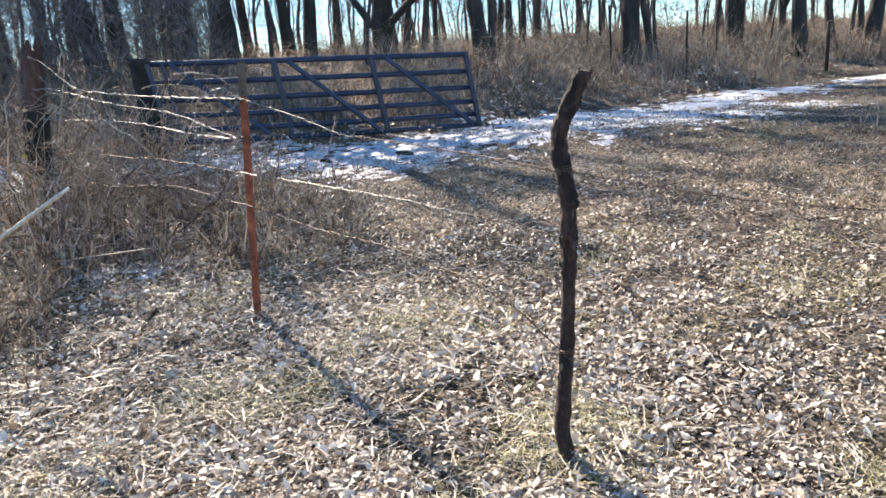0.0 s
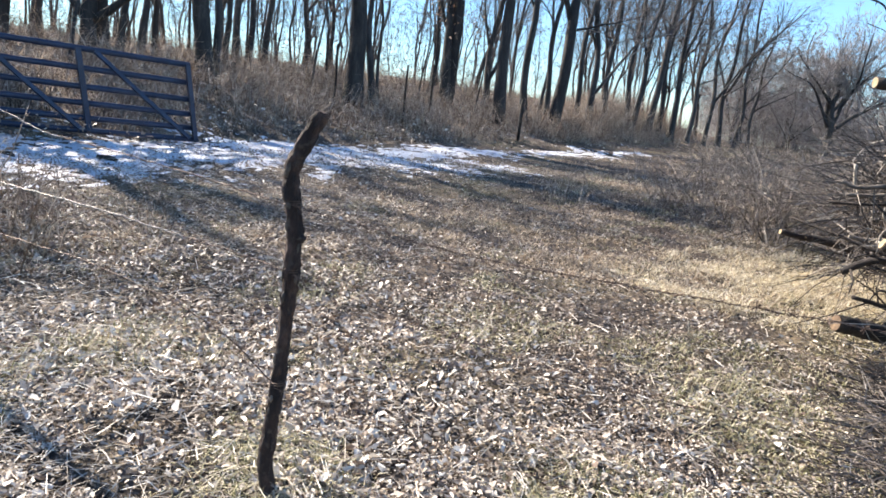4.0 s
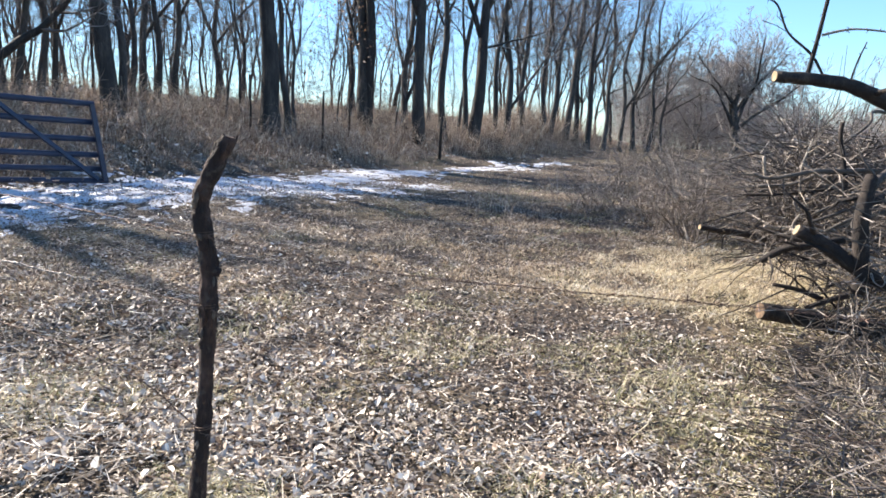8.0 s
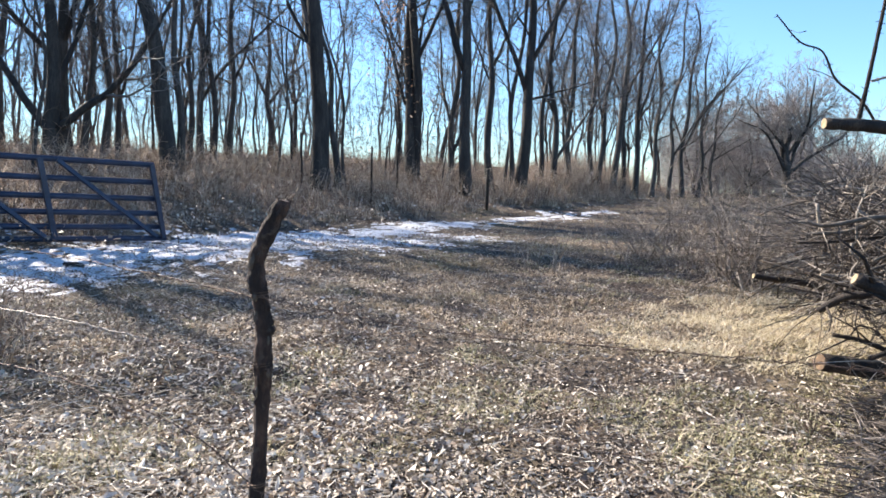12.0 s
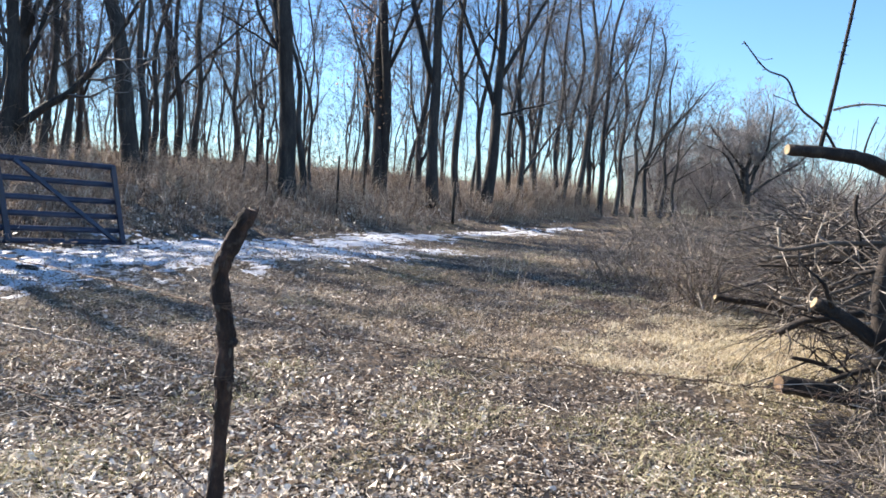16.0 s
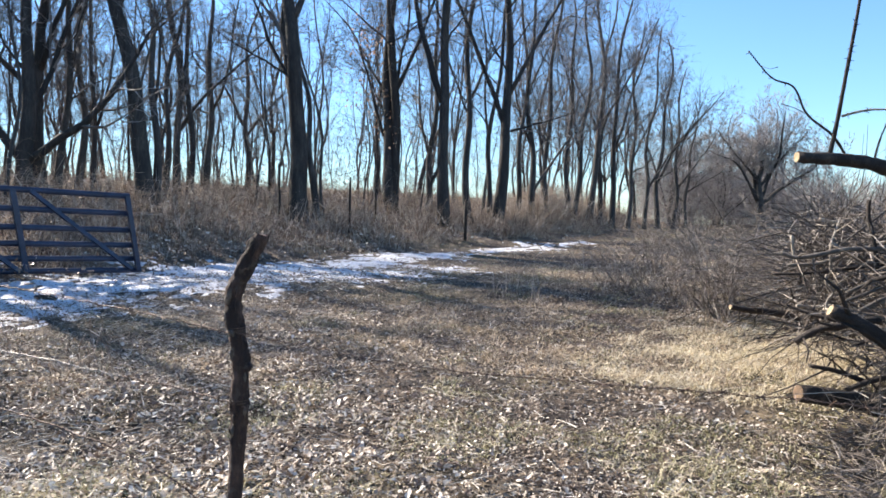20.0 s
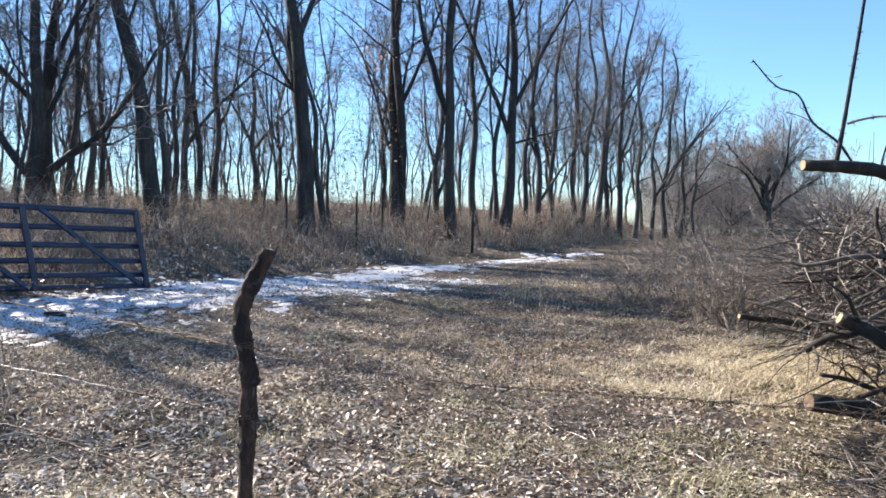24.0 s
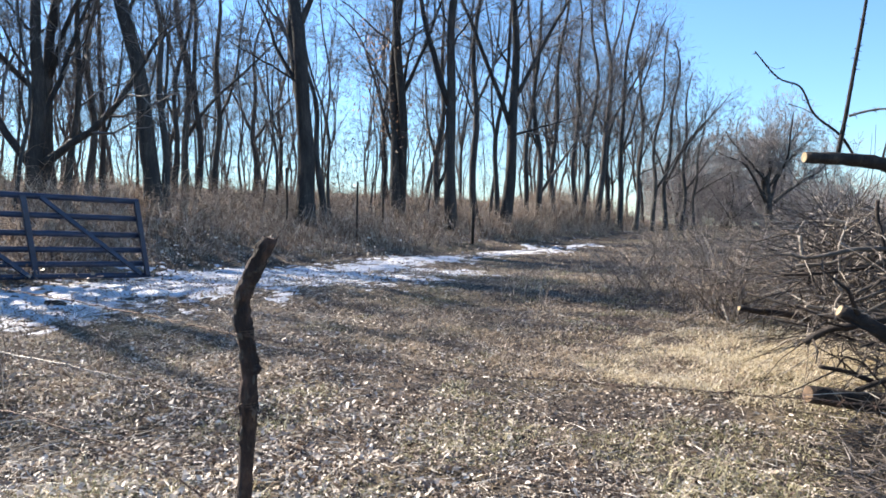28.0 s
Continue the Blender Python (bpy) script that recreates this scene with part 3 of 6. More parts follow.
# The trees that stand out: bearing, distance, height, radius, lean, first limb, limbs, forks (height, way, length, thickness), bow.
STANDOUT = [
    (-11.2, 22.0, 9.5, 0.30, (-0.035, 0), 0.72, 6, [(0.29, (-0.20, 0.05, 1), 7, 0.62), (0.42, (-0.52, 0.1, 1), 4.5, 0.36), (0.45, (-0.75, 0.2, 0.7), 3.2, 0.2),
                                                   (0.62, (0.32, 0.2, 1), 4.5, 0.6)], (0, 0)),
    (-9.8, 22.6, 8, 0.13, (-0.14, 0.02), 0.4, 7, [], (0.1, 0)),
    (-22.0, 19.5, 8.5, 0.25, (-0.125, 0.02), 0.72, 6, [(0.6, (0.4, 0.1, 1), 3.5, 0.3)], (0.05, 0)),
    (-21.2, 19.9, 8, 0.13, (-0.05, 0), 0.4, 9, [(0.36, (0.3, 0.1, 1), 4, 0.6)], (0, 0)),
    (-4.1, 27.0, 14, 0.24, (-0.03, 0), 0.22, 12, [(0.22, (0.3, 0.1, 1), 7, 0.45), (0.2, (-0.35, 0.1, 1), 6, 0.4)], (0, 0)),
    (-5.3, 28.0, 10, 0.09, (0.02, 0), 0.2, 9, [], (0.1, 0)),
    (0.0, 25.5, 14, 0.24, (0.0, 0), 0.42, 9, [(0.31, (-0.38, 0.1, 1), 9, 0.78), (0.36, (0.16, 0.1, 1), 7, 0.5)], (0.08, 0)),
    (-1.2, 29.0, 10, 0.15, (-0.03, 0), 0.2, 10, [(0.11, (0.4, 0, 0.9), 1.2, 0.9), (0.24, (-0.35, 0, 1), 5, 0.6)], (0.3, 0)),
    (2.0, 27.5, 14, 0.16, (-0.02, 0), 0.25, 11, [(0.34, (0.5, 0.1, 1), 5, 0.6), (0.3, (-0.4, 0.1, 1), 5, 0.4)], (-0.1, 0)),
    (4.1, 27.0, 14, 0.25, (0.05, 0), 0.4, 9, [(0.28, (-0.40, 0, 1), 10, 0.6), (0.27, (0.8, 0, 0.5), 2.6, 0.3), (0.36, (0.4, 0.1, 1), 8, 0.6)], (0, 0)),
    (3.5, 27.8, 13, 0.12, (0.04, 0), 0.2, 11, [], (0, 0)),
    (3.05, 28.5, 11, 0.075, (0.01, 0), 0.2, 9, [], (0, 0)),
    (5.8, 31.0, 13, 0.13, (0.0, 0), 0.25, 11, [(0.4, (0.3, 0, 1), 6, 0.6)], (0, 0)),
    (6.8, 31.0, 11, 0.17, (0.0, 0), 0.25, 10, [(0.14, (0.66, 0, 0.75), 6, 0.5), (0.3, (-0.45, 0, 1), 5, 0.6)], (0, 0)),
    (8.0, 33.0, 13, 0.15, (0.0, 0), 0.25, 11, [(0.3, (-0.25, 0, 1), 6, 0.5)], (0, 0)),
    (9.7, 35.0, 12, 0.14, (-0.03, 0), 0.2, 10, [], (0, 0)),
    (10.0, 35.2, 12, 0.16, (0.06, 0), 0.25, 10, [(0.3, (-0.2, 0, 1), 6, 0.6)], (0, 0)),
    (11.2, 37.0, 13, 0.20, (0.05, 0), 0.25, 11, [(0.32, (0.5, 0, 1), 7, 0.6), (0.35, (-0.3, 0, 1), 6, 0.5)], (0, 0)),
    (11.9, 38.0, 12, 0.16, (0.03, 0), 0.22, 10, [], (0, 0)),
    (12.8, 37.5, 12.5, 0.18, (0.06, 0), 0.3, 11, [(0.3, (0.35, 0, 1), 7, 0.6)], (-0.1, 0)),
    (14.0, 40.0, 11, 0.15, (0.06, 0), 0.2, 10, [(0.18, (-0.25, 0, 1), 6, 0.6), (0.35, (0.6, 0, 1), 5, 0.5)], (0, 0)),
    (15.3, 41.0, 11, 0.14, (0.03, 0), 0.2, 11, [(0.22, (0.5, 0, 1), 6, 0.6)], (0, 0)),
    (16.2, 42.0, 10.5, 0.17, (0.02, 0), 0.2, 12, [(0.25, (0.55, 0, 1), 6, 0.6), (0.3, (-0.3, 0, 1), 5, 0.5)], (0, 0)),
    (17.3, 43.0, 9.0, 0.14, (0.05, 0), 0.2, 12, [(0.28, (0.85, 0, 0.9), 5, 0.6), (0.45, (0.5, 0, 1), 4, 0.6)], (0, 0)),
    (18.2, 45.0, 7.5, 0.13, (0.03, 0), 0.2, 11, [(0.3, (0.9, 0, 0.7), 4, 0.6)], (0, 0)),
    (-29.6, 20.5, 9, 0.23, (-0.01, 0), 0.35, 9, [(0.13, (0.95, 0.1, 0.62), 5, 0.6), (0.13, (-0.65, 0, 0.9), 5, 0.6), (0.18, (0.1, 0.1, 1), 6, 0.5)], (0, 0)),
    (-28.7, 21.5, 11, 0.19, (0.04, 0), 0.3, 11, [(0.25, (-0.6, 0, 1), 6, 0.6), (0.3, (0.35, 0, 1), 6, 0.6)], (-0.1, 0)),
    (-27.8, 22.0, 11, 0.115, (0.10, 0), 0.2, 11, [(0.3, (0.3, 0, 1), 5, 0.6)], (-0.1, 0)),
    (-26.4, 23.0, 10, 0.125, (0.04, 0), 0.2, 11, [(0.22, (0.7, 0, 0.9), 6, 0.6)], (0.1, 0)),
    (-25.4, 24.0, 10, 0.10, (-0.03, 0), 0.18, 11, [(0.2, (0.5, 0, 1), 5, 0.6)], (0, 0)),
    (-20.7, 24.5, 10, 0.11, (0.01, 0), 0.18, 11, [(0.25, (-0.35, 0, 1), 5, 0.6)], (0.15, 0)),
    (-20.0, 25.0, 11, 0.14, (0.0, 0), 0.2, 12, [(0.2, (0.35, 0, 1), 6, 0.6)], (0, 0)),
    (-19.1, 25.0, 11, 0.12, (0.02, 0), 0.2, 12, [(0.3, (-0.3, 0, 1), 6, 0.6)], (0, 0)),
    (-17.8, 26.0, 11, 0.13, (-0.03, 0), 0.2, 12, [(0.28, (0.4, 0, 1), 6, 0.6)], (0.1, 0)),
    (-15.0, 30.0, 8, 0.15, (0.03, 0), 0.2, 10, [(0.3, (0.6, 0, 1), 4, 0.6), (0.35, (-0.4, 0, 1), 4, 0.6)], (0, 0)),
    (-4.0, 27.0, 17, 0.22, (-0.015, 0), 0.26, 12, [(0.27, (0.35, 0.1, 1), 7, 0.5)], (0, 0)),
    (-43.6, 21.0, 9.3, 0.42, (-0.03, 0), 0.3, 12, [(0.3, (-0.4, 0.2, 1), 3.5, 0.6)], (0, 0)),
    (-41.0, 21.5, 9.3, 0.44, (-0.01, 0), 0.3, 12, [(0.4, (0.5, 0.2, 1), 3.5, 0.6)], (0, 0)),
    (-49.5, 20.0, 9.3, 0.33, (-0.08, 0), 0.3, 12, [(0.4, (-0.5, 0.2, 1), 3.5, 0.6)], (0, 0)),
    (-47.9, 21.0, 9.3, 0.27, (-0.09, 0.02), 0.3, 12, [], (0.1, 0)),
    (-52.5, 23.0, 9.3, 0.25, (-0.06, 0), 0.3, 12, [(0.3, (0.4, 0.1, 1), 4, 0.6)], (0, 0)),
    (-55.3, 25.0, 9.3, 0.28, (0.05, 0), 0.3, 12, [(0.25, (-0.4, 0.1, 1), 4, 0.6)], (0, 0)),
    (-51.0, 27.0, 9.3, 0.22, (0.03, 0), 0.25, 12, [], (0.1, 0)),
    (-46.0, 26.0, 9.3, 0.22, (-0.03, 0), 0.25, 12, [], (0.1, 0)),
    (-44.9, 24.0, 9.3, 0.18, (0.05, 0), 0.25, 12, [], (0, 0)),
    (-39.2, 26.0, 9.3, 0.2, (-0.05, 0), 0.25, 12, [(0.3, (0.5, 0.1, 1), 4, 0.6)], (0, 0)),
    (-32.9, 25.0, 9.3, 0.17, (0.04, 0), 0.25, 12, [], (0, 0)),
    (-36.4, 21.0, 9.3, 0.20, (-0.04, 0), 0.3, 12, [(0.2, (0.4, 0, 1), 6, 0.6)], (0, 0)),
    (-34.9, 22.0, 9.3, 0.22, (0.03, 0), 0.3, 12, [], (0.1, 0)),
]


def build_standing_trees():
    for k, (bearing, distance, height, radius, lean, first, limbs, forks, bow) in enumerate(STANDOUT):
        slim = radius < 0.18
        g = Growth(100 + k, 0.82 if bearing < 4 else 0.95, 0.0048)
        g.stem(height, radius * 0.92, lean, first, limbs, forks, 0.8, bow, 0.1 if bearing < -32 else 0.5 if height < 10 and radius > 0.24 else 0.22, 0.30, 1.0 if slim else 0.5)
        # Past bearing 9 even stout trunks take paler bark, with hazy glare in its colour.
        ob = g.make("tree", "slender bare hardwood standing in brown weeds" if slim else "dark-barked bare hardwood at the wood's edge",
                    rooted(bearing, distance), BARK_GREY if slim or bearing > 9 else BARK_DARK)
        if bearing == -4.1:
            rng = np.random.RandomState(5)
            leaves = Geo()
            for px, pz, n in ((0.1, 3.2, 60), (-0.9, 6.2, 150), (-1.1, 4.6, 60), (-0.4, 4.0, 60)):
                a = rng.normal(0, 1, (n, 3)) * (0.4, 0.35, 0.5) + (px, 0, pz)
                leaves.ribbons(a, a + rng.normal(0, 0.05, (n, 3)), 0.06, rng)
            tagged(part("clinging_leaves", leaves.mesh("clinging_leaves", CLINGING), ob, "a few brown leaves still clinging"), kind="stuff")
    # a wide old oak by itself at the far end of the track
    g = Growth(77, 1.5, 0.009)
    g.stem(4.2, 0.30, (-0.06, 0), 0.6, 4, [(0.36, (-0.55, 0.1, 1), 5.6, 0.62), (0.38, (1.3, 0, 0.75), 5.4, 0.6), (0.44, (0.42, 0.2, 1), 5.4, 0.6),
                                           (0.42, (-1.2, -0.2, 0.9), 4.6, 0.5), (0.56, (0.05, 0.3, 1), 4.8, 0.7), (0.62, (0.7, -0.2, 1), 4.4, 0.6),
                                           (0.66, (-0.7, -0.1, 1), 4.4, 0.6)], 1.2, (0, 0), 0.3, 0.6, 1.0, 0.012)
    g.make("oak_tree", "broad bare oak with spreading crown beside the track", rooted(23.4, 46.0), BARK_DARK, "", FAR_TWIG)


def build_back_woods():
    """The depth of the wood: a few grown shapes, each standing many times, turned and scaled."""
    rng = np.random.RandomState(41)
    shapes = []
    for k in range(9):
        g = Growth(300 + k, 0.62 if k < 4 else 0.75, 0.0065, 1)
        g.stem(11.0 + k % 3, 0.055 + 0.018 * (k % 4), (rng.uniform(-0.08, 0.08), 0), 0.15, 10,
               [(rng.uniform(0.12, 0.3), (rng.uniform(-0.6, 0.6), rng.uniform(-0.4, 0.4), 1), 6, 0.75)] if k % 3 else [], 0.8, (rng.uniform(-0.35, 0.35), 0), 0.2, 0.32, 1.5)
        shapes.append(g.make("tree", "tall thin bare tree deep in the wood", (0, 0, -60), BARK_GREY))
    taken, used = [polar(b, d) for b, d, *_ in STANDOUT], set()
    count, tries = 0, 0
    while count < 182 and tries < 30000:
        tries += 1
        bearing = rng.uniform(-60, 20) if count < 96 else rng.uniform(-31, -12) if count < 131 else rng.uniform(-63, -36) if count < 157 else rng.uniform(5, 18.5)
        distance = rng.uniform(24, 66 if bearing > -36 else 46) if count < 157 else rng.uniform(36, 64)
        x, y = polar(bearing, distance)
        d = float(off_track(x, y))
        if d < (6.5 if count < 157 else 2.2) or d > 48 or any((x - a) ** 2 + (y - b) ** 2 < 2.6 for a, b in taken):
            continue
        taken.append((x, y))
        size = rng.uniform(0.7, 1.2) * (0.62 if bearing < -36 else 0.85 if bearing < -12 or bearing > 12 else 1.0)
        k = count % 4 if bearing < -33 else 4 + count % 5
        m = Matrix.Translation((x, y, land_at(x, y))) @ pose(0, 0, 0, rng.uniform(-5, 5), rng.uniform(-5, 5), rng.uniform(0, 360))
        if k not in used:
            used.add(k)
            shapes[k].matrix_basis = m
        else:
            ob = copy_thing(shapes[k], m)
            ob.scale = (size, size, size)
        count += 1
    # thin poles between them
    poles = []
    for k in range(4):
        g = Growth(500 + k, 0.5, 0.005, 1)
        g.stem(8.0, 0.045, (rng.uniform(-0.06, 0.06), 0), 0.3, 6, [], 0.5, (rng.uniform(-0.3, 0.3), 0), 0.2, 0.25)
        poles.append(g.make("sapling", "thin bare sapling among the weeds", (0, 0, -60), BARK_GREY, "saplings of the wood"))
    used, count = set(), 0
    while count < 80:
        bearing, distance = rng.uniform(-68, 19), rng.uniform(16, 52)
        x, y = polar(bearing, distance)
        d = float(off_track(x, y))
        if d < 3.6 or d > 40:
            continue
        k, size = count % 4, rng.uniform(0.5, 1.3)
        m = Matrix.Translation((x, y, land_at(x, y))) @ pose(0, 0, 0, rng.uniform(-5, 5), rng.uniform(-5, 5), rng.uniform(0, 360))
        if k not in used:
            used.add(k)
            poles[k].matrix_basis = m
        else:
            copy_thing(poles[k], m).scale = (size, size, size)
        count += 1
    # grey small trees far along the track
    far = []
    for k in range(3):
        g = Growth(700 + k, 0.7, 0.012, 1)
        g.stem(7.5, 0.12, (0, 0), 0.12, 10, [(0.1, (0.7, 0, 1), 4, 0.7), (0.12, (-0.7, 0.2, 1), 4, 0.7)], 0.8, (0, 0), 0.2, 0.45)
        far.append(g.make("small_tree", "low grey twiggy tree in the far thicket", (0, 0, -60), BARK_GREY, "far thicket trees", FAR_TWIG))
    for k in range(56):
        bearing, distance = (rng.uniform(16, 25) if k % 3 else rng.uniform(23, 34)), rng.uniform(50, 85)
        x, y = polar(bearing, distance)
        s = rng.uniform(0.6, 1.15) * (1.0 if bearing < 25 else 0.62)
        m = Matrix.Translation((x, y, land_at(x, y))) @ pose(0, 0, 0, 0, 0, rng.uniform(0, 360))
        if k < 3:
            far[k].matrix_basis = m
        else:
            copy_thing(far[k % 3], m).scale = (s, s, s)


def build_weeds():
    """Brown weeds and briars over the foot of the hill."""
    rng = np.random.RandomState(8)
    g = Geo()
    n = 85000
    bearing, distance = rng.uniform(-62, 22, n), 9 + 36 * rng.uniform(0, 1, n) ** 1.1
    bearing[67000:], distance[67000:] = rng.uniform(3, 19.5, 18000), rng.uniform(24, 46, 18000)
    x, y = distance * np.sin(np.radians(bearing)), distance * np.cos(np.radians(bearing))
    d = off_track(x, y)
    keep = (d > 1.35 + 0.4 * lumps(x, y, 3.0, 31)) & (d < 4 + 16 * rng.uniform(0, 1, n) ** 1.5) & (lumps(x, y, 1.6, 33) + 0.8 * speckle(x, y, 0.45, 34) > rng.uniform(-1.3, 0.35, n))
    x, y, d = x[keep], y[keep], d[keep]
    n = len(x)
    z = land(x, y)
    tall = rng.uniform(0.25, 0.95, n) * (0.85 + 0.35 * lumps(x, y, 5.0, 35)) * np.clip((d - 0.2) / 2.2, 0.35, 1)
    tall = tall * (1 + 0.9 * np.clip((np.degrees(np.arctan2(x, y)) - 4) / 5, 0, 1) * (np.hypot(x, y) > 23) * (d > 2.2))
    tilt = rng.normal(0, 0.34, (n, 2))
    a = np.stack([x, y, z - 0.02], -1)
    m = a + np.stack([tilt[:, 0] * tall, tilt[:, 1] * tall, tall], -1) * 0.55
    b = m + np.stack([(tilt[:, 0] + rng.normal(0, 0.2, n)) * tall, (tilt[:, 1] + rng.normal(0, 0.2, n)) * tall, tall * 0.95], -1) * 0.47
    bold = np.where(rng.uniform(0, 1, n) < 0.25, 1.9, 0.9)
    g.sticks(a, m, 0.0062 * bold, 0.0052 * bold)
    g.ribbons(m, b, 0.0075 * bold, rng)
    for k in range(6):
        t = rng.uniform(-0.6, 1, n)[:, None]
        s = np.where(t > 0, m * (1 - t) + b * t, m * (1 + t) - a * t)
        w = rng.normal(0, 1, (n, 3)) * (0.9, 0.9, 0.6) + (0, 0, 0.2)
        w = w / np.linalg.norm(w, axis=1)[:, None] * (tall * rng.uniform(0.15, 0.4, n))[:, None]
        g.ribbons(s, s + w, 0.0058 * bold, rng)
    ob = new("weeds", g.mesh("weeds", WEED))
    tagged(ob, "dry brown weeds and briars under the trees", "weeds", kind="stuff")
    n = 60000
    bearing, distance = rng.uniform(-62, 20, n), 10 + 26 * rng.uniform(0, 1, n) ** 1.3
    x, y = distance * np.sin(np.radians(bearing)), distance * np.cos(np.radians(bearing))
    d = off_track(x, y)
    keep = (d > 0.3) & (d < 3 + 9 * rng.uniform(0, 1, n) ** 2) & (speckle(x, y, 1.1, 36) + 0.7 * speckle(x, y, 0.35, 37) > rng.uniform(-0.9, 0.7, n))
    x, y = x[keep], y[keep]
    a = np.stack([x, y, land(x, y) + 0.02 + 0.45 * rng.uniform(0, 1, len(x)) ** 4], -1)
    leaves = Geo()
    leaves.ribbons(a, a + rng.normal(0, 1, a.shape) * (0.035, 0.035, 0.018), rng.uniform(0.025, 0.06, len(a)), rng)
    tagged(new("bank_leaves", leaves.mesh("bank_leaves", BROWN_LEAF)), "pale dead leaves caught under the weeds of the bank", "leaves", kind="stuff")


def build_twig_haze():
    """Fine understorey in the depth of the wood, and the grey thicket past the end of the track."""
    rng = np.random.RandomState(55)

    def fill(name, label, n, lo, hi, near, far, tall, material, woods, wide):
        bearing, distance = rng.uniform(lo, hi, n), rng.uniform(near, far, n)
        x, y = distance * np.sin(np.radians(bearing)), distance * np.cos(np.radians(bearing))
        top = tall(bearing) * (0.8 + 0.35 * lumps(x, y, 7.0, 58))
        z = land(x, y) + np.clip(top, 0.3, None) * rng.uniform(0, 1, n) ** 1.2
        d = off_track(x, y)
        keep = (d > 5) & (d < 42) if woods else np.ones(n, dtype=bool)
        a = np.stack([x, y, z], -1)[keep]
        w = rng.normal(0, 1, a.shape) * (0.7, 0.7, 0.6) + (0, 0, 0.75)
        w = w / np.linalg.norm(w, axis=1)[:, None] * rng.uniform(0.35, 1.5, len(a))[:, None]
        m = a + w * 0.5
        e = m + (w + rng.normal(0, 0.25, a.shape)) * 0.5
        s = m + (w[:, [1, 0, 2]] * (0.6, -0.6, 0.7)) * 0.5
        g = Geo()
        g.ribbons(a, m, wide, rng)
        g.ribbons(m, e, wide * 0.75, rng)
        g.ribbons(m, s, wide * 0.65, rng)
        tagged(new(name, g.mesh(name, material)), label, "twigs", kind="stuff")

    fill("understorey", "fine bare understorey twigs between the trees", 14500, -62, 18, 24, 56, lambda b: 4.2 + 0 * b, TWIG, True, 0.016)
    fill("hedge", "dense dark brush at the corner of the wood", 10000, -68, -41, 15, 30, lambda b: 3.6 + 0 * b, TWIG, False, 0.014)
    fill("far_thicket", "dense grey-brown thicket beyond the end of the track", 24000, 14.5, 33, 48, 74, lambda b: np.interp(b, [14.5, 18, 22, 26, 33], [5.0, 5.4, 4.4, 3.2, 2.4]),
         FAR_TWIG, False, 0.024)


def build_brambles():
    rng = np.random.RandomState(16)
    count = 0
    while count < 44:
        x, y = polar(rng.uniform(-34, 19), rng.uniform(13, 34))
        d = float(off_track(x, y))
        if d < 1.9 or d > 8:
            continue
        ob = thing("bramble", "brown leafless bramble bush at the wood's edge", "bush", "brambles along the wood", (x, y, land_at(x, y)))
        tall = rng.uniform(0.7, 1.35) * min(1.0, 0.4 + d * 0.15)
        for _ in range(2):
            g = Geo()
            arching(g, rng, (rng.normal(0, 0.3), rng.normal(0, 0.3), 0), 9, tall * 1.2, 0.9, 0.009, 8, drop=0.5)
            tagged(part("stem_tangle", g.mesh("stem_tangle", WEED), ob), kind="stuff")
        count += 1


# ---- shrubs, canes and the thicket by the track ----


def arching(g, rng, base, count, tall, spread, thick, twigs=7, steps=6, drop=0.6, stiff=0.15):
    """Arching stems out of one root, with short side twigs."""
    for _ in range(count):
        a = rng.uniform(0, 2 * math.pi)
        p = np.array(base) + np.array((rng.normal(0, 0.12), rng.normal(0, 0.12), -0.03))
        out = rng.uniform(0.2, 1.0) * spread
        d = np.array((math.cos(a) * out, math.sin(a) * out, 1.0))
        length = tall * rng.uniform(0.6, 1.3)
        pts = [p]
        for k in range(steps):
            d = d / np.linalg.norm(d)
            d = d + rng.normal(0, stiff, 3) + np.array((0, 0, -drop * k / steps * rng.uniform(0.3, 1.2)))
            d /= np.linalg.norm(d)
            p = p + d * length / steps
            pts.append(p)
        q = np.array(pts)
        r = np.linspace(thick, thick * 0.3, steps + 1) * rng.uniform(0.6, 1.3)
        g.sticks(q[:-1], q[1:], r[:-1], r[1:], 4)
        s, e = [], []
        for _ in range(twigs):
            k = rng.randint(1, steps)
            w = rng.normal(0, 1, 3) + np.array((0, 0, 0.3))
            w *= rng.uniform(0.12, 0.4) * length * 0.4 / np.linalg.norm(w)
            f = rng.uniform(0, 1)
            c = q[k] * (1 - f) + q[k + 1] * f
            mid = c + w * 0.55
            w2 = w + rng.normal(0, 0.4, 3) * np.linalg.norm(w)
            s += [c, mid, mid]
            e += [mid, mid + w2 * 0.5, mid + np.array((w2[1], -w2[0], w2[2])) * 0.4]
        g.sticks(s, e, thick * 0.35, thick * 0.22)


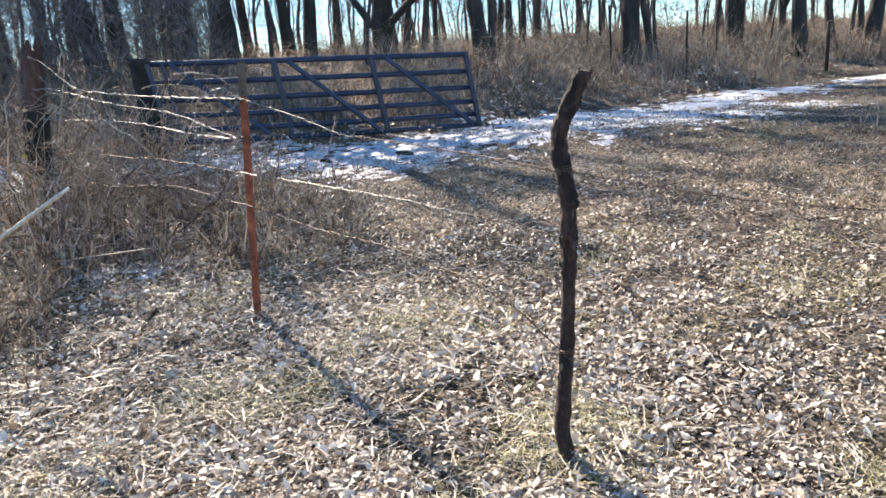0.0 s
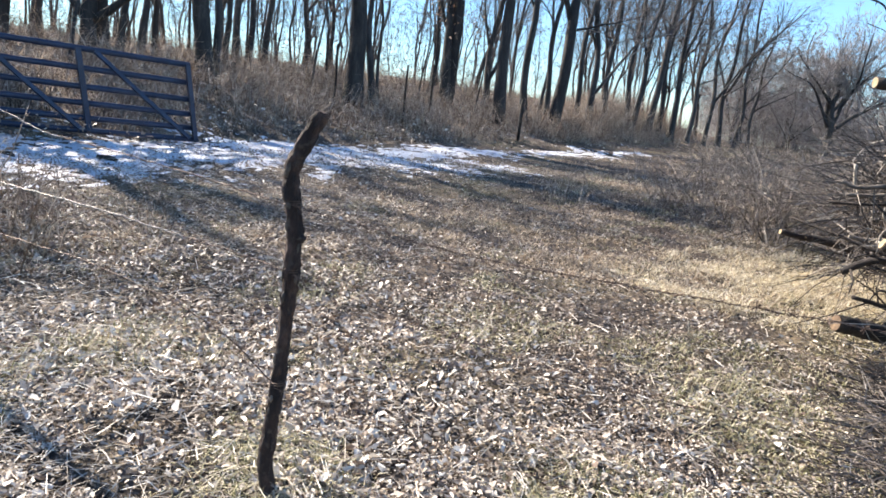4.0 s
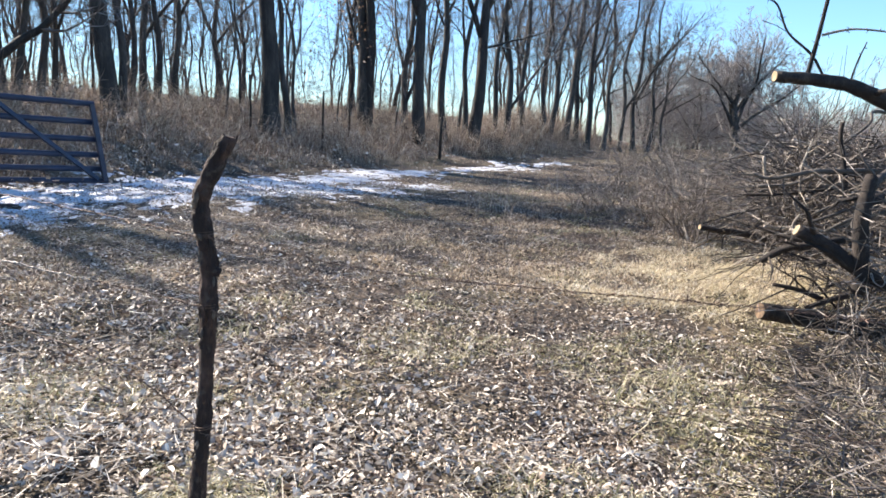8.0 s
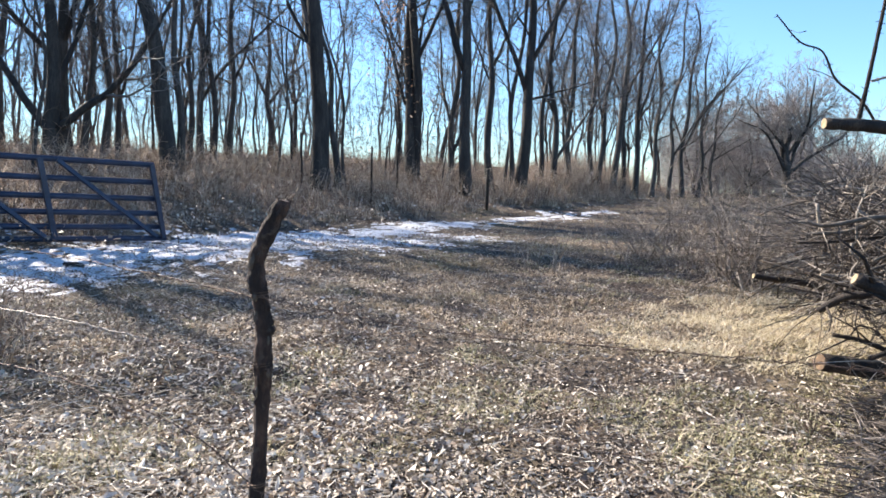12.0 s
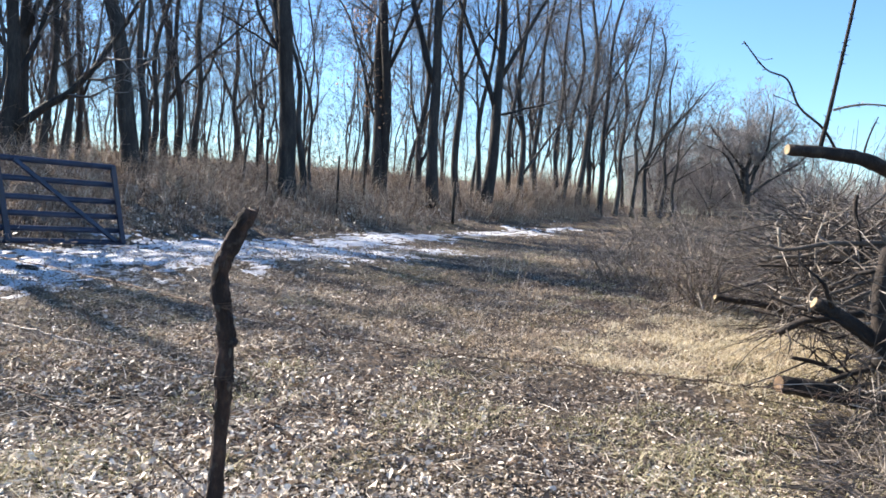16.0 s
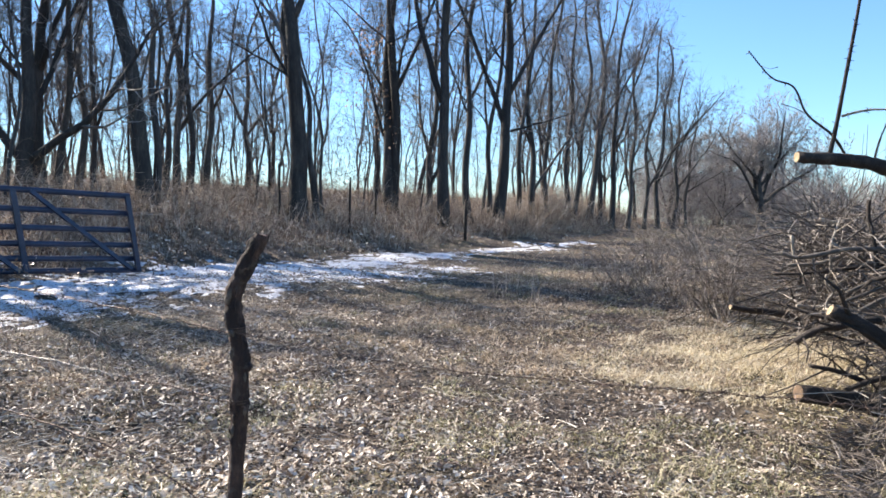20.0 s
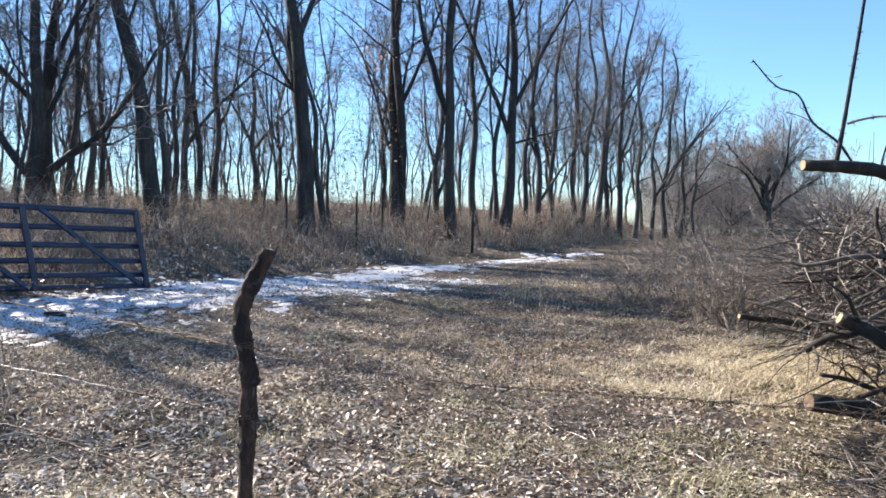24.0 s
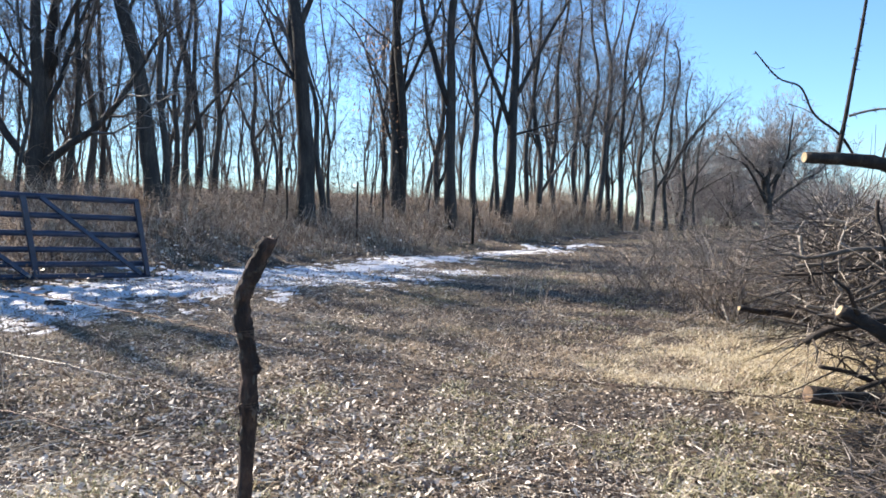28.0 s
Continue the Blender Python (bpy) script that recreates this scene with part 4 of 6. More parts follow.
def build_shrubs():
    rng = np.random.RandomState(15)
    spots = [(14.5, 12.2), (17, 11.2), (19.5, 10.4), (21.5, 9.8), (16.2, 14.0), (19, 13.0), (22, 12.0), (24.5, 10.8), (27, 9.6), (18, 16.5),
             (21.5, 15.5), (25, 14.0), (28.5, 12.5), (31, 10.5), (23, 19), (27, 17.5), (31, 15.0), (34, 12.5), (20, 22), (25, 24), (30, 22), (16, 19)]
    for bearing, distance in spots:
        x, y = polar(bearing + rng.uniform(-0.8, 0.8), distance + rng.uniform(-0.4, 0.4))
        z = land_at(x, y)
        shrub = thing("shrub", "tangled grey leafless shrub with arching stems", "shrub", "shrubs beside the track", (x, y, z))
        tall = rng.uniform(0.9, 1.35)
        for _ in range(3):
            g = Geo()
            arching(g, rng, (rng.normal(0, 0.25), rng.normal(0, 0.25), 0), 13, tall * 1.15, 1.2, 0.008, 9)
            tagged(part("stem_tangle", g.mesh("stem_tangle", SHRUB), shrub), kind="stuff")
    # small leafless seedlings in the open grass
    for bearing, distance, tall in ((5.0, 10.5, 0.75), (7.0, 9.8, 0.7), (6.2, 11.0, 0.8), (3.6, 10.8, 0.5), (11.5, 12.5, 1.0), (9, 13, 0.7), (12.6, 11.0, 0.6)):
        x, y = polar(bearing, distance)
        g = Geo()
        arching(g, rng, (0, 0, 0), 5, tall, 0.35, 0.006, 6, drop=0.15)
        ob = thing("seedling", "thin leafless seedling in the pale grass", "seedling", "seedlings in the grass", (x, y, land_at(x, y)))
        tagged(part("stem_clump", g.mesh("stem_clump", SHRUB), ob), kind="stuff")
    # weeds and canes round the old corner post
    for x, y, n, tall in ((-5.6, 4.6, 26, 1.2), (-5.0, 3.6, 22, 1.1), (-6.4, 4.4, 26, 1.4), (-6.0, 5.6, 26, 1.3), (-7.2, 5.2, 26, 1.5), (-7.0, 6.6, 24, 1.3),
                          (-4.5, 5.2, 24, 0.85), (-3.9, 4.6, 22, 0.7), (-4.9, 6.3, 24, 0.9), (-5.6, 3.0, 22, 1.0), (-6.2, 3.4, 24, 1.3), (-4.1, 6.0, 20, 0.6),
                          (-8.2, 6.2, 26, 1.4), (-8.6, 7.2, 22, 1.1), (-3.4, 5.1, 16, 0.5), (-4.6, 3.0, 18, 0.6), (-4.3, 2.6, 18, 0.5), (-5.0, 2.5, 20, 0.75), (-4.0, 2.2, 14, 0.4), (-4.8, 4.3, 22, 0.75), (-5.2, 5.4, 24, 1.0)):
        g = Geo()
        arching(g, rng, (0, 0, 0), n, tall, 0.55, 0.0085, 9, drop=0.35)
        for _ in range(3):
            arching(g, rng, (rng.normal(0, 0.35), rng.normal(0, 0.35), 0), n // 2, tall * 0.8, 0.8, 0.006, 7, drop=0.5)
        ob = thing("dead_weeds", "clump of dead brown weed stalks along the fence", "weeds", "weed clumps by the fence", (x, y, land_at(x, y)))
        tagged(part("stalk_clump", g.mesh("stalk_clump", FENCE_WEED if rng.uniform() < 0.6 else WEED), ob), kind="stuff")


# ---- fence, gate and posts ----


def strand(name, points, label, sag=0.0, barbs=0.11, radius=0.0021, material=None, seed=1):
    """A two-ply barbed wire through the points, with its barbs as one part."""
    material = material or WIRE
    rng = np.random.RandomState(seed)
    path = bent([fence_line(p) for p in points], 14)
    path[:, 2] += rng.normal(0, 0.002, len(path))
    vine = name == "dead_vine"
    ob = thing(name, label, "vine" if vine else "wire", "dead vines on the fence" if vine else "barbed wires of the fence", tuple(path[0]))
    path = path - path[0]
    g = Geo()
    along = np.linspace(0, 1, len(path) * 3)
    idx = np.linspace(0, len(path) - 1, len(along))
    fine = np.stack([np.interp(idx, np.arange(len(path)), path[:, c]) for c in range(3)], -1)
    turn = np.arange(len(fine)) * 1.4
    for ph in (0, math.pi):
        twist = fine + 0.0022 * np.stack([0.3 * np.cos(turn + ph), 0.3 * np.sin(turn + ph), np.cos(turn + ph)], -1)
        g.tube(twist, [radius * 0.8] * len(fine), 4)
    part("line", g.mesh("line", material, True), ob)
    b = Geo()
    total = float(np.linalg.norm(np.diff(path, axis=0), axis=1).sum())
    s, e = [], []
    for k in range(max(1, int(total / barbs))):
        c = fine[int((k + 0.5) / max(1, int(total / barbs)) * (len(fine) - 1))]
        for _ in range(2):
            w = rng.normal(0, 1, 3)
            w *= 0.016 / np.linalg.norm(w)
            s.append(c - w)
            e.append(c + w)
    b.sticks(s, e, 0.0017, 0.001, 4)
    tagged(part("barbing", b.mesh("barbing", material), ob), kind="stuff")
    return ob


CORNER = 1.27


def fence_line(p):
    """The fence runs off from the steel post to the corner post, which stands farther out."""
    s = 1 + (CORNER - 1) * min(1.3, max(0.0, (-2.95 - p[0]) / 2.3))
    return tuple(e + s * (q - e) for e, q in zip((0.037, 0.023, 1.403), p))


def build_stick_post():
    rng = np.random.RandomState(4)
    post = thing("stick_post", "crooked bark-covered branch standing as a fence post", "fence post", "", (-0.68, 2.43, 0.0))
    line = bent([(0.0, 0, -0.12), (-0.03, 0, 0.08), (-0.022, 0, 0.224), (-0.004, 0.01, 0.447), (0.01, 0.01, 0.70), (0.018, 0, 0.825), (0.020, 0, 0.934),
                 (0.013, 0, 1.022), (-0.006, 0, 1.12), (-0.001, 0, 1.2), (0.028, 0, 1.26), (0.058, 0, 1.325), (0.086, 0, 1.378)], 5)
    n = len(line)
    t = np.linspace(0, 1, n)
    radii = 0.0265 + 0.004 * np.sin(t * 17) * 0.5 + 0.003 * (np.abs(t - 0.63) < 0.06) + 0.0015 * np.sin(t * 61)
    g = Geo()
    g.tube(line, radii, 14, 0.14, rng)
    stem = part("branch", g.mesh("branch", STICK_BARK, True), post)
    k = Geo()
    k.tube([(0.02, -0.005, 0.935), (0.045, -0.008, 0.945), (0.056, -0.01, 0.955)], [0.021, 0.017, 0.011], 9, 0.15, rng)
    part("knot", k.mesh("knot", STICK_BARK, True), stem, "broken dark knot stub")
    for k in range(110):
        j = rng.randint(8, n - 2)
        a = rng.uniform(0, 2 * math.pi)
        p = line[j] + np.array((math.cos(a), math.sin(a), 0)) * (radii[j] - 0.004)
        up = line[j + 1] - line[j - 1]
        up = up / np.linalg.norm(up) * rng.uniform(0.012, 0.04)
        r = rng.uniform(0.004, 0.009)
        b = Geo()
        b.tube([p - up, p + (p - line[j]) * 0.12, p + up], [r * 0.5, r, r * 0.3], 6, 0.3, rng)
        part("bark_flake", b.mesh("bark_flake", GREY_BRANCH if k % 4 == 0 else STICK_BARK, True), stem, "pale weathered bark flake" if k % 4 == 0 else "")
    c = Geo()
    c.tube([(0.086, 0, 1.374), (0.0885, 0, 1.383)], [0.021, 0.019], 12, 0.15, rng)
    part("broken_top", c.mesh("broken_top", ROTTEN), stem, "splintered brown top end")
    w = Geo()
    for z, x in ((1.06, 0.005), (0.82, 0.018), (0.40, -0.006)):
        a = np.linspace(0, 4 * math.pi, 30)
        ring = np.stack([x + 0.029 * np.cos(a), 0.029 * np.sin(a), z + 0.004 * a / 3], -1)
        w = Geo()
        w.tube(ring, [0.0022] * 30, 4)
        part("tie_wire", w.mesh("tie_wire", DARK_WIRE), post, "rusty wire tie wound round the branch")


def build_t_post():
    post = thing("t_post", "rusty red steel fence post studded down its face", "fence post", "", (-2.975, 3.44, -0.02))
    lean = Vector((0.098, 0.043, 1.56))
    h = 1.575

    def slab(lo, hi):
        g = Geo()
        box(g, lo, hi)
        v = g.v[0]
        v[:, 0] += v[:, 2] * lean.x / lean.z
        v[:, 1] += v[:, 2] * lean.y / lean.z
        return g

    face = part("face_plate", slab((-0.023, -0.004, -0.15), (0.023, 0.002, h - 0.19)).mesh("face_plate", RUST), post)
    part("web", slab((-0.004, 0.0022, -0.15), (0.004, 0.034, h - 0.19)).mesh("web", RUST), post)
    part("top_plate", slab((-0.023, -0.004, h - 0.19), (0.023, 0.002, h)).mesh("top_plate", DULL_CAP), post, "dull unpainted top end")
    part("top_web", slab((-0.004, 0.0022, h - 0.19), (0.004, 0.034, h)).mesh("top_web", DULL_CAP), post)
    for k in range(24):
        z = 0.12 + k * 0.058
        g = slab((-0.009, -0.015, z), (0.009, -0.0042, z + 0.016))
        part("stud", g.mesh("stud", RUST if z < h - 0.2 else DULL_CAP), face)
    for z in (1.35, 1.12, 0.92, 0.72):
        a = np.linspace(0, 3.6 * math.pi, 22)
        ring = np.stack([0.030 * np.cos(a) + z * lean.x / lean.z, 0.028 * np.sin(a) + 0.01 + z * lean.y / lean.z, z + 0.003 * a], -1)
        g = Geo()
        g.tube(ring, [0.0022] * 22, 4)
        part("wire_clip", g.mesh("wire_clip", DARK_WIRE), post, "dark twisted wire clip")


def build_wood_posts():
    rng = np.random.RandomState(12)
    x, y, z = fence_line((-5.62, 3.98, 0.08))
    post = thing("corner_post", "rotten reddish wooden corner post with a split top", "fence post", "", (x, y, z))
    post.scale = (CORNER, CORNER, CORNER)
    g = Geo()
    g.tube(bent([(-0.02, 0, -0.2), (0.07, 0, 0.5), (0.17, 0, 1.0), (0.23, 0, 1.32)], 6), [0.105 - 0.0004 * k for k in range(19)], 14, 0.10, rng)
    part("lower_shaft", g.mesh("lower_shaft", LOG_BARK, True), post, "dark barky lower shaft")
    g = Geo()
    g.tube(bent([(0.225, 0, 1.28), (0.27, 0, 1.5), (0.335, 0, 1.80)], 5), [0.078, 0.082, 0.08, 0.085, 0.083, 0.08, 0.078, 0.082, 0.08, 0.076, 0.068], 13, 0.12, rng)
    upper = part("upper_shaft", g.mesh("upper_shaft", ROTTEN, True), post, "reddish weathered upper shaft")
    for k in range(6):
        a = k * 1.05
        g = Geo()
        px, py = 0.335 + 0.055 * math.cos(a), 0.055 * math.sin(a)
        g.tube([(px, py, 1.77), (px + 0.01, py * 1.1, 1.83 + 0.05 * rng.uniform(0, 1))], [0.028, 0.010], 6, 0.2, rng)
        part("splinter", g.mesh("splinter", ROTTEN), upper)
    g = Geo()
    a = np.linspace(0, 4 * math.pi, 36)
    g.tube(np.stack([0.235 + 0.092 * np.cos(a), 0.092 * np.sin(a), 1.30 + 0.006 * a], -1), [0.003] * 36, 4)
    part("wire_wrap", g.mesh("wire_wrap", WIRE), post, "wire wound round the post")
    tag = Geo()
    tag.tube([(0.14, -0.115, 0.93), (0.155, -0.12, 0.97), (0.14, -0.12, 1.0)], [0.012, 0.018, 0.008], 7)
    part("insulator", tag.mesh("insulator", YELLOW, True), post, "yellow plastic insulator")
    # gate post
    x, y = polar(-46.7, 12.55)
    z = land_at(x, y)
    gp = thing("gate_post", "thick dark wooden gate post with flat worn top", "gate post", "", (x, y, z))
    g = Geo()
    g.tube(bent([(0.02, 0, -0.3), (0, 0, 0.5), (0.0, 0, 1.0), (-0.02, 0, 1.5)], 5), [0.165] * 8 + [0.155] * 8, 14, 0.07, rng)
    part("shaft", g.mesh("shaft", LOG_BARK, True), gp)
    g = Geo()
    g.tube([(-0.02, 0, 1.47), (-0.022, 0, 1.52), (-0.02, 0, 1.57)], [0.165, 0.175, 0.15], 14, 0.08, rng)
    part("top", g.mesh("top", BARK_DARK, True), gp, "weathered overhanging top")


def build_gate():
    hinge, latch = Vector((-8.97, 8.70, 0)), Vector((-5.075, 12.18, 0))
    way = (latch - hinge).normalized()
    length = (latch - hinge).length
    gate = thing("farm_gate", "blue six-bar tubular steel farm gate standing closed", "gate", "", tuple(hinge))
    top0, top1, low0, low1 = 1.885, 1.715, 0.665, 0.50
    shear = 0.18

    def at(s, f, off=0.0):
        """s along the gate from the hinge, f from its foot to its top."""
        u = s / length
        z = (low0 + (low1 - low0) * u) * (1 - f) + (top0 + (top1 - top0) * u) * f
        p = way * (s - shear * f + 0.06) + Vector((way.y, -way.x, 0)) * off
        return (p.x, p.y, z - 0.02 * math.sin(math.pi * u) * (1 - f))

    g = Geo()
    for f in (1.0, 0.765, 0.54, 0.34, 0.155, 0.0):
        g = Geo()
        g.tube([at(length * k / 10, f) for k in range(11)], [0.046] * 11, 10)
        part("rail", g.mesh("rail", BLUE, True), gate)
    for s, wide in ((0.03, 0.05), (0.24, 0.035), (1.93, 0.055), (3.52, 0.055), (length - 0.05, 0.05)):
        g = Geo()
        g.tube([at(s, f, 0.05) for f in (0.0, 0.25, 0.5, 0.75, 1.0)], [wide] * 5, 4)
        part("upright", g.mesh("upright", BLUE), gate)
    for s0, s1 in ((0.36, 1.62), (2.15, 3.40), (3.76, length - 0.16)):
        g = Geo()
        g.tube([at(s0, 0.99, 0.055), at((s0 + s1) / 2, 0.5, 0.055), at(s1, 0.02, 0.055)], [0.042] * 3, 4)
        part("brace", g.mesh("brace", BLUE), gate)
    for f in (0.9, 0.2):
        a = Vector(at(0.0, f))
        g = Geo()
        g.tube([a, a - way * 0.16], [0.018, 0.018], 8)
        part("hinge", g.mesh("hinge", RUST), gate, "rusty hinge pin")
    a = Vector(at(length - 0.02, 0.62))
    g = Geo()
    g.tube(bent([a, a + Vector((0.05, -0.02, -0.12)), a + Vector((0.02, -0.02, -0.3)), a + Vector((-0.03, -0.02, -0.14))], 5), [0.006] * 16, 5)
    part("chain", g.mesh("chain", WIRE), gate, "hanging latch chain")


def build_wires():
    clear, dull = "taut bright barbed wire strand of the fence", "loose sagging barbed wire strand of the fence"
    strand("barbed_wire", [(-2.88, 3.40, 1.37), (-2.75, 3.36, 1.336), (-2.31, 3.165, 1.254), (-1.93, 3.0, 1.163), (-1.80, 2.94, 1.153)], dull, radius=0.0024, seed=2)
    # the top strand goes on to the stick post, thinner and darker
    strand("barbed_wire", [(-1.80, 2.94, 1.153), (-1.53, 2.82, 1.134), (-0.99, 2.58, 1.086), (-0.69, 2.40, 1.062)], dull, radius=0.0017, material=DARK_WIRE, seed=22)
    strand("barbed_wire", [(-2.92, 3.40, 0.93), (-2.17, 3.1, 0.904), (-1.56, 2.835, 0.883), (-1.15, 2.65, 0.856)], dull, radius=0.0022, seed=3)
    # second strand, likewise thinner and darker over its last stretch
    strand("barbed_wire", [(-1.15, 2.65, 0.856), (-0.9, 2.54, 0.842), (-0.68, 2.40, 0.83)], dull, radius=0.0017, material=DARK_WIRE, seed=23)
    strand("barbed_wire", [(-2.93, 3.40, 0.745), (-2.22, 3.126, 0.668), (-1.6, 2.85, 0.645), (-1.0, 2.57, 0.55), (-0.69, 2.405, 0.41)], dull, radius=0.0022, material=DARK_WIRE, seed=4)
    strand("barbed_wire", [(-0.67, 2.40, 1.062), (-0.4, 2.33, 1.03), (-0.045, 2.193, 1.0), (0.5, 1.98, 1.004), (0.88, 1.83, 1.012), (1.25, 1.70, 1.0), (2.1, 1.38, 0.97)], dull,
           radius=0.0013, material=DARK_WIRE, seed=5)
    strand("barbed_wire", [(-0.65, 2.40, 0.82), (-0.5, 2.36, 0.79), (0.1, 2.13, 0.72), (0.9, 1.82, 0.70), (2.1, 1.38, 0.72)], dull, radius=0.0010, material=DARK_WIRE, seed=6)
    strand("barbed_wire", [(-0.69, 2.40, 0.40), (0.1, 2.13, 0.36), (1.0, 1.8, 0.35), (2.1, 1.38, 0.36)], dull, radius=0.0009, material=DARK_WIRE, seed=16)
    strand("barbed_wire", [(-5.20, 3.86, 1.76), (-5.05, 3.86, 1.70), (-4.69, 3.80, 1.509), (-4.3, 3.72, 1.45), (-3.86, 3.63, 1.412), (-3.2, 3.5, 1.37), (-2.88, 3.40, 1.355)], clear, seed=7)
    strand("barbed_wire", [(-5.2, 3.85, 1.52), (-4.94, 3.847, 1.50), (-4.21, 3.70, 1.371), (-3.58, 3.575, 1.294), (-2.90, 3.40, 1.127)], clear, seed=8)
    strand("barbed_wire", [(-5.2, 3.85, 1.30), (-4.6, 3.75, 1.27), (-4.0, 3.66, 1.24), (-3.4, 3.54, 1.16), (-2.91, 3.40, 1.13)], clear, seed=9)
    strand("barbed_wire", [(-5.2, 3.85, 1.08), (-4.4, 3.72, 1.02), (-3.7, 3.6, 0.99), (-2.92, 3.40, 0.93)], clear, material=DARK_WIRE, seed=10)
    strand("barbed_wire", [(-5.2, 3.85, 0.88), (-4.4, 3.72, 0.80), (-3.7, 3.6, 0.82), (-2.93, 3.40, 0.74)], clear, material=DARK_WIRE, seed=11)
    rng = np.random.RandomState(44)
    for k in range(7):
        p = np.array((rng.uniform(-5.0, -3.4), 3.62, rng.uniform(0.9, 1.5)))
        p[1] = 3.45 - 0.2 * (p[0] + 2.95)
        turns = [tuple(p + np.array((0.09 * q * math.cos(k), 0.02 * q, 0.07 * math.sin(1.7 * q + k) - 0.03 * q))) for q in range(6)]
        strand("loose_wire", turns, "curled loose end of barbed wire", radius=0.0018, seed=70 + k)
    strand("loose_wire", [(-4.86, 3.83, 1.70), (-4.7, 3.80, 1.56), (-4.58, 3.78, 1.40), (-4.46, 3.75, 1.28), (-4.40, 3.72, 1.2)], "curled loose end of barbed wire", seed=12)
    strand("loose_wire", [(-3.2, 3.46, 1.36), (-3.1, 3.44, 1.40), (-2.98, 3.42, 1.42), (-2.9, 3.41, 1.38)], "curled loose end of barbed wire", seed=13)
    strand("barbed_wire", [(-5.2, 3.9, 1.40), (-6.0, 4.1, 1.33), (-7.2, 4.4, 1.28), (-8.4, 4.7, 1.30)], clear, seed=14)
    strand("barbed_wire", [(-5.2, 3.9, 0.98), (-6.0, 4.1, 0.90), (-7.2, 4.4, 0.88), (-8.4, 4.7, 0.92)], clear, seed=15)
    q = np.linspace(0, 1, 22)
    coil = [(2.62 + 0.26 * t + 0.02 * math.cos(26 * t), 4.08 + 0.03 * math.sin(26 * t), 0.70 + 0.035 * math.sin(26 * t) + 0.02 * t) for t in q]
    strand("loose_wire", coil, "coiled end of pale wire caught on a branch", radius=0.0026, barbs=0.5, seed=31)
    # pale thorny vines and wire ends tangled between the steel post and the corner post
    for k in range(26):
        x = -5.1 + 2.0 * rng.uniform(0, 1)
        p = np.array((x, 3.45 - 0.2 * (x + 2.95), rng.uniform(0.75, 1.55)))
        way = np.array((rng.uniform(-0.16, 0.16), rng.uniform(-0.04, 0.04), rng.normal(0, 0.06)))
        turns = []
        for _ in range(6):
            turns.append(tuple(p))
            way = way + np.array((rng.normal(0, 0.05), 0, rng.normal(0, 0.05) - 0.012))
            p = p + way * 0.8
        strand("dead_vine", turns, "pale dead thorny vine hung on the fence wires", barbs=0.07, radius=rng.uniform(0.0016, 0.003), material=BLEACHED if k % 3 else LOG_BARK, seed=200 + k)
    # thin old posts along the hill
    for k, (bearing, distance, tall, r) in enumerate(((1.7, 23.0, 1.25, 0.05), (-12.6, 20.0, 1.7, 0.03), (-7.3, 20.5, 1.6, 0.028), (-5.3, 24.0, 1.5, 0.03))):
        x, y = polar(bearing, distance)
        rng = np.random.RandomState(60 + k)
        ob = thing("old_fence_post", "thin weathered dark fence post in the weeds", "fence post", "old posts on the hill", (x, y, land_at(x, y)))
        g = Geo()
        g.tube([(0, 0, -0.2), (0.01, 0, tall * 0.5), (0.02 * (-1) ** k, 0, tall)], [r, r * 0.95, r * 0.8], 8, 0.1, rng)
        part("shaft", g.mesh("shaft", LOG_BARK, True), ob)


# ---- the brush pile ----


def cut_branch(name, label, points, r0, r1, bark, cut=CUT_WOOD, stubs=0, seed=0, group="cut branches of the brush pile", thorns=0):
    """A sawn branch from its cut end on, with side stubs; points are in the place's metres."""
    rng = np.random.RandomState(seed)
    path = bent(points, 6)
    base = path[0].copy()
    path = path - base
    ob = thing(name, label, "branch", group, tuple(base))
    n = len(path)
    radii = np.linspace(r0, r1, n) * (1 + 0.06 * np.sin(np.arange(n) * 2.1))
    g = Geo()
    g.tube(path, radii, 12 if r0 > 0.03 else 7, 0.07, rng)
    wood = part("wood", g.mesh("wood", bark, True), ob)
    if cut:
        d = path[0] - path[1]
        d /= np.linalg.norm(d)
        c = Geo()
        c.tube([path[0] - d * 0.004, path[0] + d * 0.004], [r0 * 0.93, r0 * 0.9], 14)
        part("cut_face", c.mesh("cut_face", cut), wood, "pale fresh saw cut")
    for k in range(stubs):
        j = rng.randint(2, n - 1)
        w = rng.normal(0, 1, 3) + np.array((-0.5, -0.2, 0.3))
        w *= rng.uniform(0.12, 0.5) / np.linalg.norm(w)
        s = Geo()
        mid = path[j] + w * 0.5 + rng.normal(0, 0.02, 3)
        s.tube([path[j], mid, path[j] + w], [radii[j] * 0.4, radii[j] * 0.28, 0.003], 5, 0.1, rng)
        part("side_twig", s.mesh("side_twig", bark, True), wood)
    for k in range(thorns):
        j = rng.randint(1, n - 1)
        f = rng.uniform(0, 1)
        p = path[j] * (1 - f) + path[min(n - 1, j + 1)] * f
        w = rng.normal(0, 1, 3)
        w *= (radii[j] + 0.02) / np.linalg.norm(w)
        s = Geo()
        s.sticks([p], [p + w], [0.004], [0.001], 4)
        part("thorn", s.mesh("thorn", bark), wood)
    return ob


